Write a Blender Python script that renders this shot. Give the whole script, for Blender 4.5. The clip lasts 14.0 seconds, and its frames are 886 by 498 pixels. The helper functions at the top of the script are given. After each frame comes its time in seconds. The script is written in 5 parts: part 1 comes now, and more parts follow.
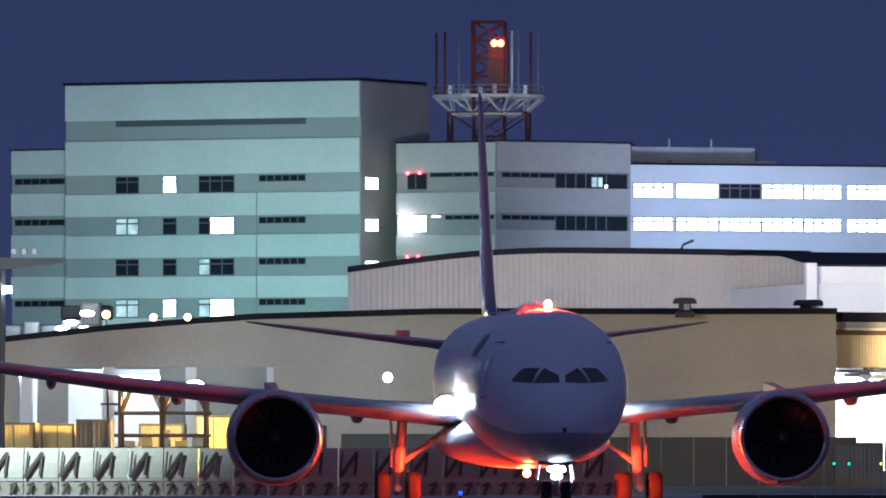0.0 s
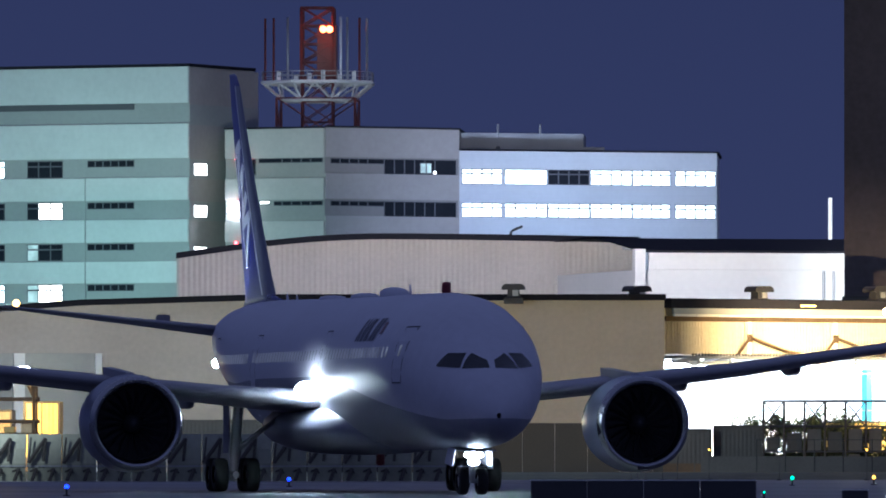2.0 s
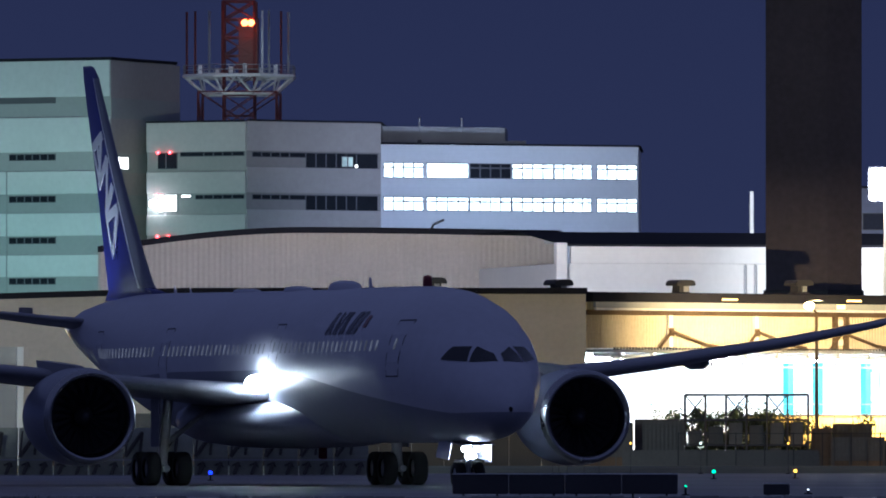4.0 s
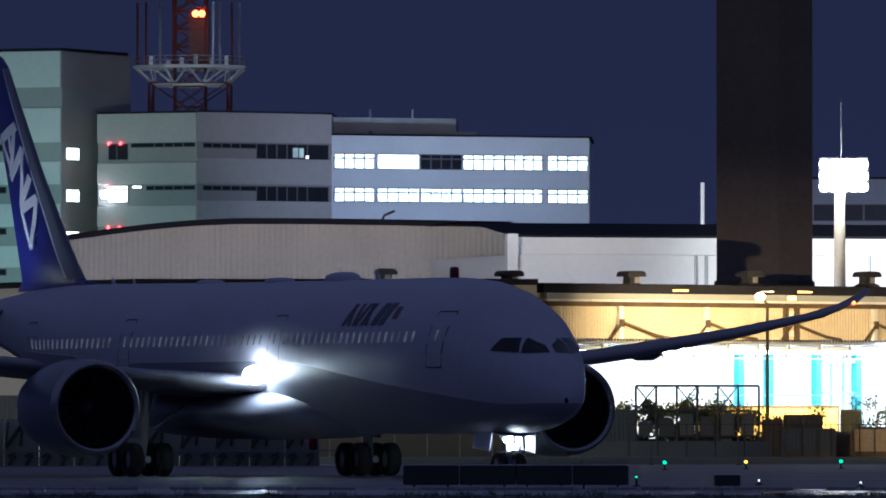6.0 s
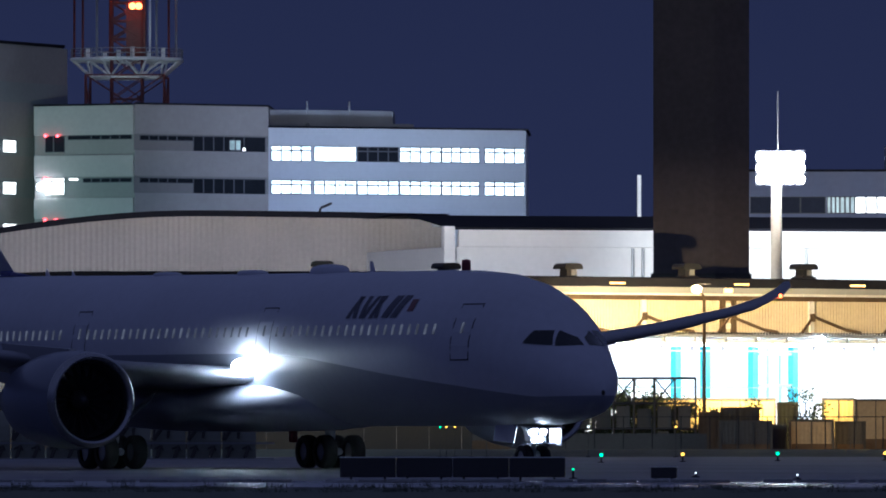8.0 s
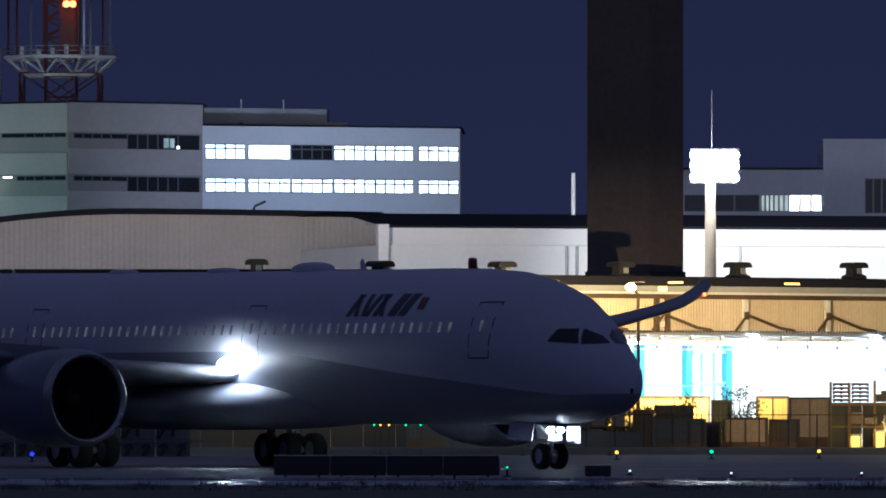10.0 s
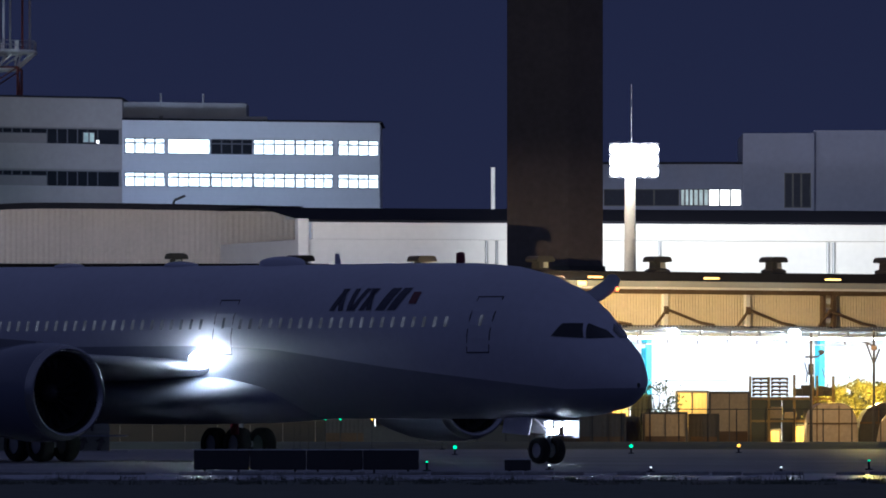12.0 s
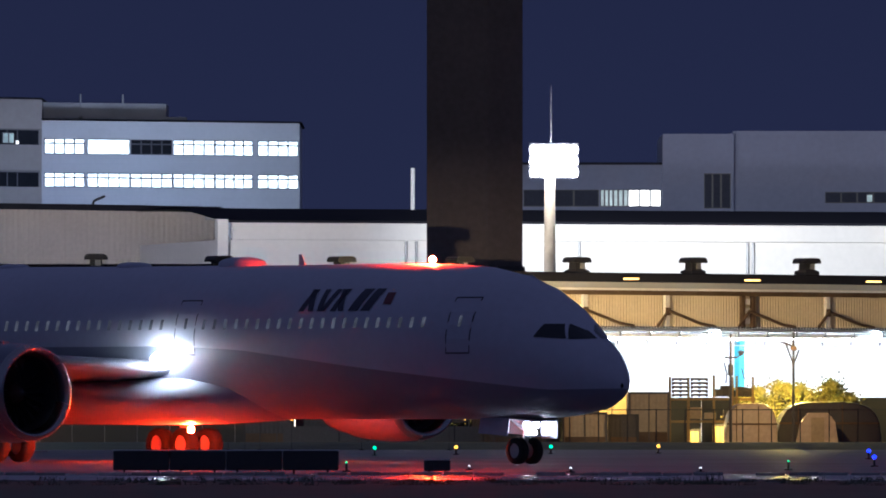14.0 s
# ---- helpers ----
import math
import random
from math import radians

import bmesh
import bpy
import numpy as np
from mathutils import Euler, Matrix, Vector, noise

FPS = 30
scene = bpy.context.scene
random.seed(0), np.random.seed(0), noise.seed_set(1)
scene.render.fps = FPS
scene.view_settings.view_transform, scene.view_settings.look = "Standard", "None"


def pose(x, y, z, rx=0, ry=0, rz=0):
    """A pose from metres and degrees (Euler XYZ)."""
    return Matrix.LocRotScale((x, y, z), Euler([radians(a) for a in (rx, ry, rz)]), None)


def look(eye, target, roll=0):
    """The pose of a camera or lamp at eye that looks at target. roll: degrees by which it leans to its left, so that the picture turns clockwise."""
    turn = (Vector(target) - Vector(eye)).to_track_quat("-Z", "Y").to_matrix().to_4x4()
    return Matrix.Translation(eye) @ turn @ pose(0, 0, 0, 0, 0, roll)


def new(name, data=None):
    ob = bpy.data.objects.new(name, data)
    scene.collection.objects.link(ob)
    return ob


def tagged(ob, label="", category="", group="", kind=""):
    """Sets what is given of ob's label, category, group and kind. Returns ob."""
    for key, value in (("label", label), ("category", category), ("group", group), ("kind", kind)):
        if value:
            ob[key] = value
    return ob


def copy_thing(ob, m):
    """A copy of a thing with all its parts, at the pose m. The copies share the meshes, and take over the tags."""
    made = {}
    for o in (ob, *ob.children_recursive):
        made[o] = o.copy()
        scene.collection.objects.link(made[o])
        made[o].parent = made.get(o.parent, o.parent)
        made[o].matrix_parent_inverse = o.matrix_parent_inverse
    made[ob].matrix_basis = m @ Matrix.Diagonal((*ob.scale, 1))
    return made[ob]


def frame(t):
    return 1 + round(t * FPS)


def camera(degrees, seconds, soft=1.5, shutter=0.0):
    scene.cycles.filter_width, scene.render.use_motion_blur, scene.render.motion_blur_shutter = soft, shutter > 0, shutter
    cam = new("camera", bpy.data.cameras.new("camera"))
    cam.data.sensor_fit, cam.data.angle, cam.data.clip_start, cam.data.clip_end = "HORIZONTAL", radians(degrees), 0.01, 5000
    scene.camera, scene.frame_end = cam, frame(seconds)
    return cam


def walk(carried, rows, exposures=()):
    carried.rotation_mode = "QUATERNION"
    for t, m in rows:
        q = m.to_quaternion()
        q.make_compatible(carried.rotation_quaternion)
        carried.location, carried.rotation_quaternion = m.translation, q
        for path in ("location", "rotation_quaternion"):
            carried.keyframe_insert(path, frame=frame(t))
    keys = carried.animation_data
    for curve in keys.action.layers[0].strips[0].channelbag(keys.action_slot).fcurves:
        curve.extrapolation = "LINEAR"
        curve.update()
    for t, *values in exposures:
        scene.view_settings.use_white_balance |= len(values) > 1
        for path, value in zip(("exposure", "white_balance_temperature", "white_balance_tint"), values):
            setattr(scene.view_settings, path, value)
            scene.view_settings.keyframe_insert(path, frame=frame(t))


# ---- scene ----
# Camera on a tripod beside the airfield fence: a long lens that pans after the aircraft.
cam = camera(5.127, 14.0, soft=1.8)
EYE = 1.97
PAN = [
    (0.0, 3.409, 1.194), (0.5, 3.070, 1.178), (1.0, 2.815, 1.184), (1.5, 2.584, 1.153), (2.0, 2.417, 1.113),
    (2.5, 2.263, 1.103), (3.0, 2.152, 1.098), (5.5, 1.740, 1.037), (6.0, 1.678, 1.024), (6.5, 1.582, 1.003),
    (7.0, 1.502, 1.001), (7.5, 1.410, 0.983), (8.0, 1.312, 0.980), (10.5, 0.825, 0.967), (11.0, 0.710, 0.965),
    (11.5, 0.586, 0.949), (12.0, 0.465, 0.936), (12.5, 0.339, 0.933), (13.0, 0.209, 0.934), (13.5, 0.095, 0.936),
    (14.0, 0.000, 0.939),
]
EXPOSURES = [(0.0, 1.2, 5600, 8), (2.0, 1.2, 5600, 8), (3.0, 1.0, 5600, 8), (5.5, 0.35, 5600, 8), (6.5, 0.25, 5600, 8), (8.0, 0.45, 5500, 8), (10.5, 0.1, 5700, 9), (12.0, 0.1, 5700, 9), (14.0, 0.25, 5700, 11)]
walk(cam, [(t, pose(0, 0, EYE, 90 + tilt, 0, yaw)) for t, yaw, tilt in PAN], EXPOSURES)

# ---- night sky with the glow of the city low down ----
world = bpy.data.worlds.new("night_sky")
scene.world = world
world.use_nodes = True
wn, wl = world.node_tree.nodes, world.node_tree.links
wn.clear()
w_out, w_bg = wn.new("ShaderNodeOutputWorld"), wn.new("ShaderNodeBackground")
w_co, w_sep, w_ramp = wn.new("ShaderNodeTexCoord"), wn.new("ShaderNodeSeparateXYZ"), wn.new("ShaderNodeValToRGB")
wl.new(w_co.outputs["Generated"], w_sep.inputs[0])
wl.new(w_sep.outputs["Z"], w_ramp.inputs[0])
w_ramp.color_ramp.elements[0].position, w_ramp.color_ramp.elements[0].color = 0.0, (0.0172, 0.0205, 0.0490, 1)
w_ramp.color_ramp.elements[1].position, w_ramp.color_ramp.elements[1].color = 0.08, (0.0110, 0.0138, 0.0375, 1)
high = w_ramp.color_ramp.elements.new(0.30)
high.color = (0.042, 0.047, 0.092, 1)
wl.new(w_ramp.outputs[0], w_bg.inputs[0])
w_bg.inputs[1].default_value = 1.0
wl.new(w_bg.outputs[0], w_out.inputs[0])


def lamp(name, kind, at, target, watts, colour, size=1.0, size_y=None, cone=None, spread=180):
    data = bpy.data.lights.new(name, kind)
    data.energy, data.color = watts, colour
    if kind == "AREA":
        data.size, data.spread = size, radians(spread)
        if size_y:
            data.shape, data.size_y = "RECTANGLE", size_y
    else:
        data.shadow_soft_size = size
    if cone:
        data.spot_size, data.spot_blend = radians(cone), 0.7
    ob = new(name, data)
    ob.matrix_world = look(at, target)
    return ob


# Floodlights of the apron; those without a fixture are assumed from the lit walls.
lamp("flood_mast_light", "SPOT", (7.88, 693.5, 19.43), (33, 748, 13), 190000, (1.0, 0.96, 0.88), 0.8, cone=82)
lamp("roof_flood_cyan", "AREA", (-76.95, 800, 13.5), (-79.81, 905, 17), 620, (0.68, 1.0, 0.90), 12, 1.5, spread=90)
lamp("roof_flood_green", "AREA", (-74.89, 866, 13.0), (-76.71, 905, 15), 2900, (0.60, 1.0, 0.87), 18, 1.0, spread=150)
lamp("yard_flood_blue", "AREA", (-23.66, 874, 17.0), (-24.50, 905, 25), 1600, (0.66, 0.76, 1.0), 20, 1.0, spread=105)
lamp("yard_flood_warm", "AREA", (-29.41, 674, 12.3), (-25.68, 770, 15), 25000, (1.0, 0.92, 0.90), 20, 1.0)
lamp("apron_flood", "SPOT", (-52.95, 458, 15), (-40.88, 580, 6), 48000, (0.93, 1.0, 0.93), 1.0, cone=80)
# Assumed roof spot, no fixture: added to brighten the white platform truss.
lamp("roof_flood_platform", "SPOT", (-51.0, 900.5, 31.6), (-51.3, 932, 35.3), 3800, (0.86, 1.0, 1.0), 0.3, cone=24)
lamp("street_light_glow", "SPOT", (2.06, 590.8, 9.65 + 0.24), (16, 640, 5.0), 78000, (1.0, 0.68, 0.30), 0.08, cone=104)
# Bare lights without fixtures, added to turn the yard goods and hedge yellow.
lamp("yard_light_glow", "POINT", (-48.6, 542.7, 4.9), (0, 0, 0), 4200, (1.0, 0.64, 0.22), 0.3)
lamp("hedge_lamp_glow", "POINT", (19.27, 555, 4.28), (0, 0, 0), 9500, (1.0, 0.74, 0.20), 0.2)
lamp("cabinet_lamp_glow", "POINT", (14.81, 554.6, 1.3), (0, 0, 0), 800, (1.0, 0.66, 0.2), 0.2)
lamp("container_yard_glow", "SPOT", (17.3, 533.2, 6.3), (17.3, 548, 1), 3000, (1.0, 0.62, 0.22), 0.3, cone=140)


# ---- materials ----
def mat(name, colour, rough=0.6, metal=0.0, vary=0.12, scale=3.0, bump=0.0, grime=0.0, spec=0.5, per_object=0.0, coat=0.0):
    """A surface with grain at a fine scale and stains at a coarse one."""
    m = bpy.data.materials.new(name)
    m.use_nodes = True
    nd, ln = m.node_tree.nodes, m.node_tree.links
    b = nd["Principled BSDF"]
    b.inputs["Metallic"].default_value = metal
    b.inputs["Specular IOR Level"].default_value = spec
    b.inputs["Coat Weight"].default_value = coat
    co = nd.new("ShaderNodeTexCoord")
    fine, wide = nd.new("ShaderNodeTexNoise"), nd.new("ShaderNodeTexNoise")
    fine.inputs["Scale"].default_value, fine.inputs["Detail"].default_value = scale * 4, 5
    wide.inputs["Scale"].default_value, wide.inputs["Detail"].default_value = scale * 0.22, 6
    for n in (fine, wide):
        ln.new(co.outputs["Object"], n.inputs["Vector"])
    mix = nd.new("ShaderNodeMix")
    mix.data_type, mix.blend_type = "RGBA", "MULTIPLY"
    mix.inputs["Factor"].default_value = 1.0
    mix.inputs["A"].default_value = (*colour, 1)
    tone = nd.new("ShaderNodeMapRange")
    tone.inputs["From Min"].default_value, tone.inputs["From Max"].default_value = 0.3, 0.7
    tone.inputs["To Min"].default_value, tone.inputs["To Max"].default_value = 1 - vary - grime, 1 + vary
    addn = nd.new("ShaderNodeMath")
    addn.operation = "MULTIPLY_ADD"
    addn.inputs[1].default_value = 0.35
    half = nd.new("ShaderNodeMath")
    half.operation = "MULTIPLY"
    half.inputs[1].default_value = 0.65
    ln.new(wide.outputs["Fac"], half.inputs[0])
    ln.new(fine.outputs["Fac"], addn.inputs[0])
    ln.new(half.outputs[0], addn.inputs[2])
    ln.new(addn.outputs[0], tone.inputs["Value"])
    last = tone.outputs["Result"]
    if per_object:
        info = nd.new("ShaderNodeObjectInfo")
        span = nd.new("ShaderNodeMapRange")
        span.inputs["To Min"].default_value, span.inputs["To Max"].default_value = 1 - per_object, 1 + per_object
        ln.new(info.outputs["Random"], span.inputs["Value"])
        mul = nd.new("ShaderNodeMath")
        mul.operation = "MULTIPLY"
        ln.new(last, mul.inputs[0])
        ln.new(span.outputs["Result"], mul.inputs[1])
        last = mul.outputs[0]
    ln.new(last, mix.inputs["B"])
    ln.new(mix.outputs["Result"], b.inputs["Base Color"])
    rr = nd.new("ShaderNodeMapRange")
    rr.inputs["To Min"].default_value, rr.inputs["To Max"].default_value = max(0.02, rough - 0.12), min(1.0, rough + 0.12)
    ln.new(wide.outputs["Fac"], rr.inputs["Value"])
    ln.new(rr.outputs["Result"], b.inputs["Roughness"])
    if bump:
        bp = nd.new("ShaderNodeBump")
        bp.inputs["Strength"].default_value, bp.inputs["Distance"].default_value = bump, 0.05
        ln.new(fine.outputs["Fac"], bp.inputs["Height"])
        ln.new(bp.outputs["Normal"], b.inputs["Normal"])
    return m


def glow(name, colour, strength, vary=0.0, scale=1.0, base=0.6):
    """A lamp, or a window with a lit room behind it."""
    m = bpy.data.materials.new(name)
    m.use_nodes = True
    nd, ln = m.node_tree.nodes, m.node_tree.links
    b = nd["Principled BSDF"]
    b.inputs["Base Color"].default_value = (*[base * c for c in colour], 1)
    b.inputs["Roughness"].default_value = 0.3
    b.inputs["Emission Color"].default_value = (*colour, 1)
    b.inputs["Emission Strength"].default_value = strength
    if vary:
        co, n, r = nd.new("ShaderNodeTexCoord"), nd.new("ShaderNodeTexNoise"), nd.new("ShaderNodeMapRange")
        n.inputs["Scale"].default_value, n.inputs["Detail"].default_value = scale, 3
        r.inputs["From Min"].default_value, r.inputs["From Max"].default_value = 0.35, 0.65
        r.inputs["To Min"].default_value, r.inputs["To Max"].default_value = strength * (1 - vary), strength * (1 + vary)
        ln.new(co.outputs["Object"], n.inputs["Vector"])
        ln.new(n.outputs["Fac"], r.inputs["Value"])
        ln.new(r.outputs["Result"], b.inputs["Emission Strength"])
    return m


M = {
    "apron": mat("damp_apron_concrete", (0.20, 0.20, 0.215), 0.65, vary=0.3, scale=0.3, bump=0.15, grime=0.2),
    "strip": mat("wet_pale_shoulder", (0.36, 0.36, 0.36), 0.28, vary=0.4, scale=0.25, bump=0.12, grime=0.3),
    "bush": mat("shrub_leaf", (0.06, 0.075, 0.025), 0.7, vary=0.4, scale=3, per_object=0.3),
    "sign_back": mat("dark_sign_back", (0.045, 0.045, 0.05), 0.5, vary=0.2, scale=2),
    "grass": mat("night_grass", (0.095, 0.11, 0.08), 0.9, vary=0.4, scale=2.0, bump=0.5),
    "white_panel": mat("white_wall_panel", (0.66, 0.68, 0.66), 0.7, vary=0.06, scale=0.6, grime=0.08),
    "grey_band": mat("grey_wall_band", (0.36, 0.37, 0.36), 0.75, vary=0.06, scale=0.6, grime=0.08),
    # Darker copy of the warm band: the side face's shade put into its colour.
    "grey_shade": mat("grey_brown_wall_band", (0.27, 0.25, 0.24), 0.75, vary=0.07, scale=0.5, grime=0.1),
    "slate": mat("slate_blue_wall", (0.26, 0.28, 0.40), 0.75, vary=0.08, scale=0.5, grime=0.1),
    # Darker wall panel for side and end faces, their shade painted in.
    "shaded_panel": mat("beige_wall_panel", (0.39, 0.355, 0.34), 0.75, vary=0.07, scale=0.5, grime=0.1),
    "blue_panel": mat("pale_wall_panel", (0.62, 0.64, 0.68), 0.7, vary=0.05, scale=0.6, grime=0.06),
    "roof": mat("dark_roofing", (0.018, 0.018, 0.025), 0.85, vary=0.2, scale=0.5, spec=0.1),
    "hangar_wall": mat("beige_corrugated_wall", (0.46, 0.42, 0.38), 0.7, vary=0.08, scale=0.8, grime=0.12),
    "fascia": mat("white_painted_fascia", (0.74, 0.73, 0.70), 0.6, vary=0.05, scale=0.5, grime=0.05),
    "tower_skin": mat("brown_tower_cladding", (0.085, 0.075, 0.090), 0.85, vary=0.25, scale=0.6, bump=0.2, grime=0.15),
    "steel": mat("grey_painted_steel", (0.30, 0.31, 0.32), 0.5, metal=0.3, vary=0.15, scale=2),
    "white_steel": mat("white_painted_steel", (0.70, 0.72, 0.72), 0.5, vary=0.1, scale=2),
    "red_steel": mat("red_painted_steel", (0.13, 0.028, 0.026), 0.55, vary=0.2, scale=2),
    "dark_steel": mat("dark_steel", (0.035, 0.035, 0.04), 0.55, metal=0.2, vary=0.2, scale=2),
    "glass_dark": mat("dark_window_glass", (0.02, 0.022, 0.028), 0.12, vary=0.2, scale=1.5),
    "glass_dull": mat("dusty_window_glass", (0.05, 0.055, 0.08), 0.7, vary=0.2, scale=1.5, spec=0.1),
    "warm_panel": mat("warm_grey_wall_panel", (0.52, 0.47, 0.44), 0.75, vary=0.06, scale=0.6, grime=0.1),
    "warm_band": mat("warm_grey_wall_band", (0.33, 0.31, 0.29), 0.75, vary=0.06, scale=0.6, grime=0.1),
    "rust": mat("brown_rusty_steel", (0.13, 0.085, 0.05), 0.7, metal=0.2, vary=0.3, scale=3, grime=0.2),
    "ochre_steel": mat("ochre_painted_steel", (0.26, 0.165, 0.055), 0.55, vary=0.2, scale=2, grime=0.2),
    "fin_edge": mat("grey_blue_fin_edge", (0.17, 0.18, 0.24), 0.4, vary=0.1, scale=1.0),
    "frame": mat("window_frame_paint", (0.10, 0.10, 0.11), 0.5, vary=0.1, scale=3),
    "corrugated": mat("cream_corrugated_sheet", (0.55, 0.47, 0.34), 0.55, vary=0.1, scale=1.0, grime=0.12),
    "pale_blue": mat("pale_blue_painted_steel", (0.30, 0.52, 0.60), 0.5, vary=0.1, scale=1.0),
    "teal": mat("teal_painted_column", (0.06, 0.42, 0.55), 0.5, vary=0.1, scale=1.0),
    "floor_in": mat("shed_concrete_floor", (0.35, 0.35, 0.34), 0.6, vary=0.15, scale=0.6),
    "wall_in": mat("white_shed_interior", (0.78, 0.80, 0.80), 0.6, vary=0.12, scale=0.35, grime=0.1),
    "container": mat("tan_container_paint", (0.40, 0.31, 0.19), 0.55, vary=0.15, scale=1.5, grime=0.2, per_object=0.25),
    "crate": mat("dark_crate_steel", (0.07, 0.065, 0.06), 0.6, vary=0.25, scale=1.5, per_object=0.35),
    "tent": mat("corrugated_tent_skin", (0.46, 0.37, 0.28), 0.45, metal=0.2, vary=0.2, scale=1.0, grime=0.2),
    "fence": mat("galvanised_blast_fence", (0.27, 0.28, 0.22), 0.55, vary=0.14, scale=1.0, grime=0.15, per_object=0.1),
    "prop": mat("dark_fence_prop", (0.05, 0.045, 0.04), 0.7, vary=0.2, scale=2),
    "kerb": mat("pale_kerb_concrete", (0.42, 0.42, 0.40), 0.45, vary=0.3, scale=1.2, grime=0.25, per_object=0.3),
    "leaf": mat("clipped_hedge_leaf", (0.13, 0.11, 0.02), 0.7, vary=0.4, scale=3, per_object=0.3),
    "yellow_wall": mat("yellow_painted_wall", (0.58, 0.42, 0.14), 0.6, vary=0.12, scale=1.0, grime=0.15),
    "white_skin": mat("aircraft_white_paint", (0.58, 0.58, 0.65), 0.46, vary=0.06, scale=0.8, coat=0.05, grime=0.05, bump=0.03),
    "belly": mat("aircraft_grey_belly_paint", (0.25, 0.26, 0.32), 0.48, vary=0.10, scale=0.8, coat=0.0),
    "navy": mat("aircraft_navy_paint", (0.014, 0.018, 0.20), 0.3, vary=0.08, scale=1.0, coat=0.4),
    "wing_skin": mat("aircraft_wing_paint", (0.24, 0.24, 0.27), 0.4, vary=0.1, scale=0.8),
    "cowl": mat("engine_cowl_paint", (0.13, 0.14, 0.20), 0.32, vary=0.08, scale=1.0, coat=0.2),
    "lip": mat("polished_inlet_lip", (0.34, 0.34, 0.36), 0.26, metal=1.0, vary=0.06, scale=2),
    "fan": mat("engine_fan_blades", (0.035, 0.035, 0.04), 0.45, metal=0.2, vary=0.1, scale=4),
    "tyre": mat("tyre_rubber", (0.02, 0.02, 0.02), 0.85, vary=0.2, scale=6, bump=0.3),
    "strut": mat("landing_gear_strut_paint", (0.5, 0.5, 0.52), 0.4, metal=0.2, vary=0.1, scale=4),
    "letter": mat("white_livery_paint", (0.75, 0.77, 0.8), 0.35, vary=0.04, scale=2),
    "letter_dark": mat("navy_livery_lettering", (0.025, 0.025, 0.06), 0.35, vary=0.05, scale=2),
    "letter_red": mat("dark_red_livery_paint", (0.16, 0.02, 0.03), 0.35, vary=0.05, scale=2),
    "seam": mat("panel_seam", (0.05, 0.05, 0.07), 0.6, vary=0.1, scale=3),
    "win_lit": glow("lit_office_window", (0.84, 0.95, 1.0), 2.3, 0.45, 1.8),
    "win_warm": glow("lit_office_window_white", (1.0, 0.97, 0.9), 3.0, 0.3, 0.9),
    "win_dim": glow("dim_office_window", (0.62, 0.78, 0.75), 0.28, 0.6, 1.3),
    "flood": glow("floodlight_lens", (1.0, 0.98, 0.95), 60.0),
    "sodium": glow("sodium_lamp_lens", (1.0, 0.62, 0.20), 30.0),
    "warm_lamp": glow("warm_bulkhead_lens", (1.0, 0.55, 0.14), 4.5),
    "flood_small": glow("glaring_wall_lamp_lens", (0.85, 1.0, 0.97), 60.0),
    "white_lamp": glow("white_bulkhead_lens", (0.9, 1.0, 0.98), 50.0),
    "wall_flood": glow("wall_floodlight_lens", (0.95, 1.0, 1.0), 22.0),
    "tube": glow("fluorescent_tube", (0.94, 0.98, 1.0), 62.0),
    "red_lamp": glow("red_obstruction_lens", (1.0, 0.10, 0.02), 14.0),
    "red_small": glow("small_red_lens", (1.0, 0.05, 0.06), 9.0),
    "green_lamp": glow("green_taxiway_lens", (0.02, 0.95, 0.38), 1.6),
    "amber_lamp": glow("amber_taxiway_lens", (1.0, 0.50, 0.06), 2.2),
    "ground_white": glow("white_ground_lens", (0.9, 0.95, 1.0), 1.6),
    "blue_lamp": glow("blue_taxiway_lens", (0.015, 0.03, 1.0), 3.5),
    "landing": glow("landing_light_lens", (0.88, 0.97, 1.0), 65.0),
    "taxi": glow("nose_gear_light_lens", (0.88, 0.97, 1.0), 50.0),
    "logo_lamp": glow("logo_light_lens", (0.85, 0.93, 1.0), 5500.0),
    "beacon": glow("red_beacon_lens", (1.0, 0.030, 0.003), 16000.0),
    "nav_red": glow("red_navigation_lens", (1.0, 0.13, 0.03), 8.0),
    "cabin": glow("cabin_window_glow", (0.75, 0.80, 1.0), 0.07, 0.5, 2.0, base=0.08),
}


# ---- building blocks ----
def box(bm, x0, x1, y0, y1, z0, z1):
    r = bmesh.ops.create_cube(bm, size=1)
    for v in r["verts"]:
        v.co = Vector((x0 + (v.co.x + 0.5) * (x1 - x0), y0 + (v.co.y + 0.5) * (y1 - y0), z0 + (v.co.z + 0.5) * (z1 - z0)))
    return r["verts"]


def tube(bm, p, q, r, n=8, r2=None):
    p, q = Vector(p), Vector(q)
    d = q - p
    m = Matrix.Translation((p + q) / 2) @ d.to_track_quat("Z", "Y").to_matrix().to_4x4()
    bmesh.ops.create_cone(bm, cap_ends=True, segments=n, radius1=r, radius2=r if r2 is None else r2, depth=d.length, matrix=m)


def loft(bm, rings, closed=True, caps=True):
    """A skin over rings of equally many points."""
    made = [[bm.verts.new(p) for p in ring] for ring in rings]
    n = len(made[0])
    for a, b in zip(made, made[1:]):
        for i in range(n if closed else n - 1):
            j = (i + 1) % n
            bm.faces.new((a[i], a[j], b[j], b[i]))
    if caps and closed:
        bm.faces.new(made[0][::-1])
        bm.faces.new(made[-1])
    return made


def bevelled(*dims, by=0.03):
    bm = bmesh.new()
    box(bm, *dims)
    bmesh.ops.bevel(bm, geom=bm.edges[:], offset=by, segments=1, affect="EDGES")
    return bm


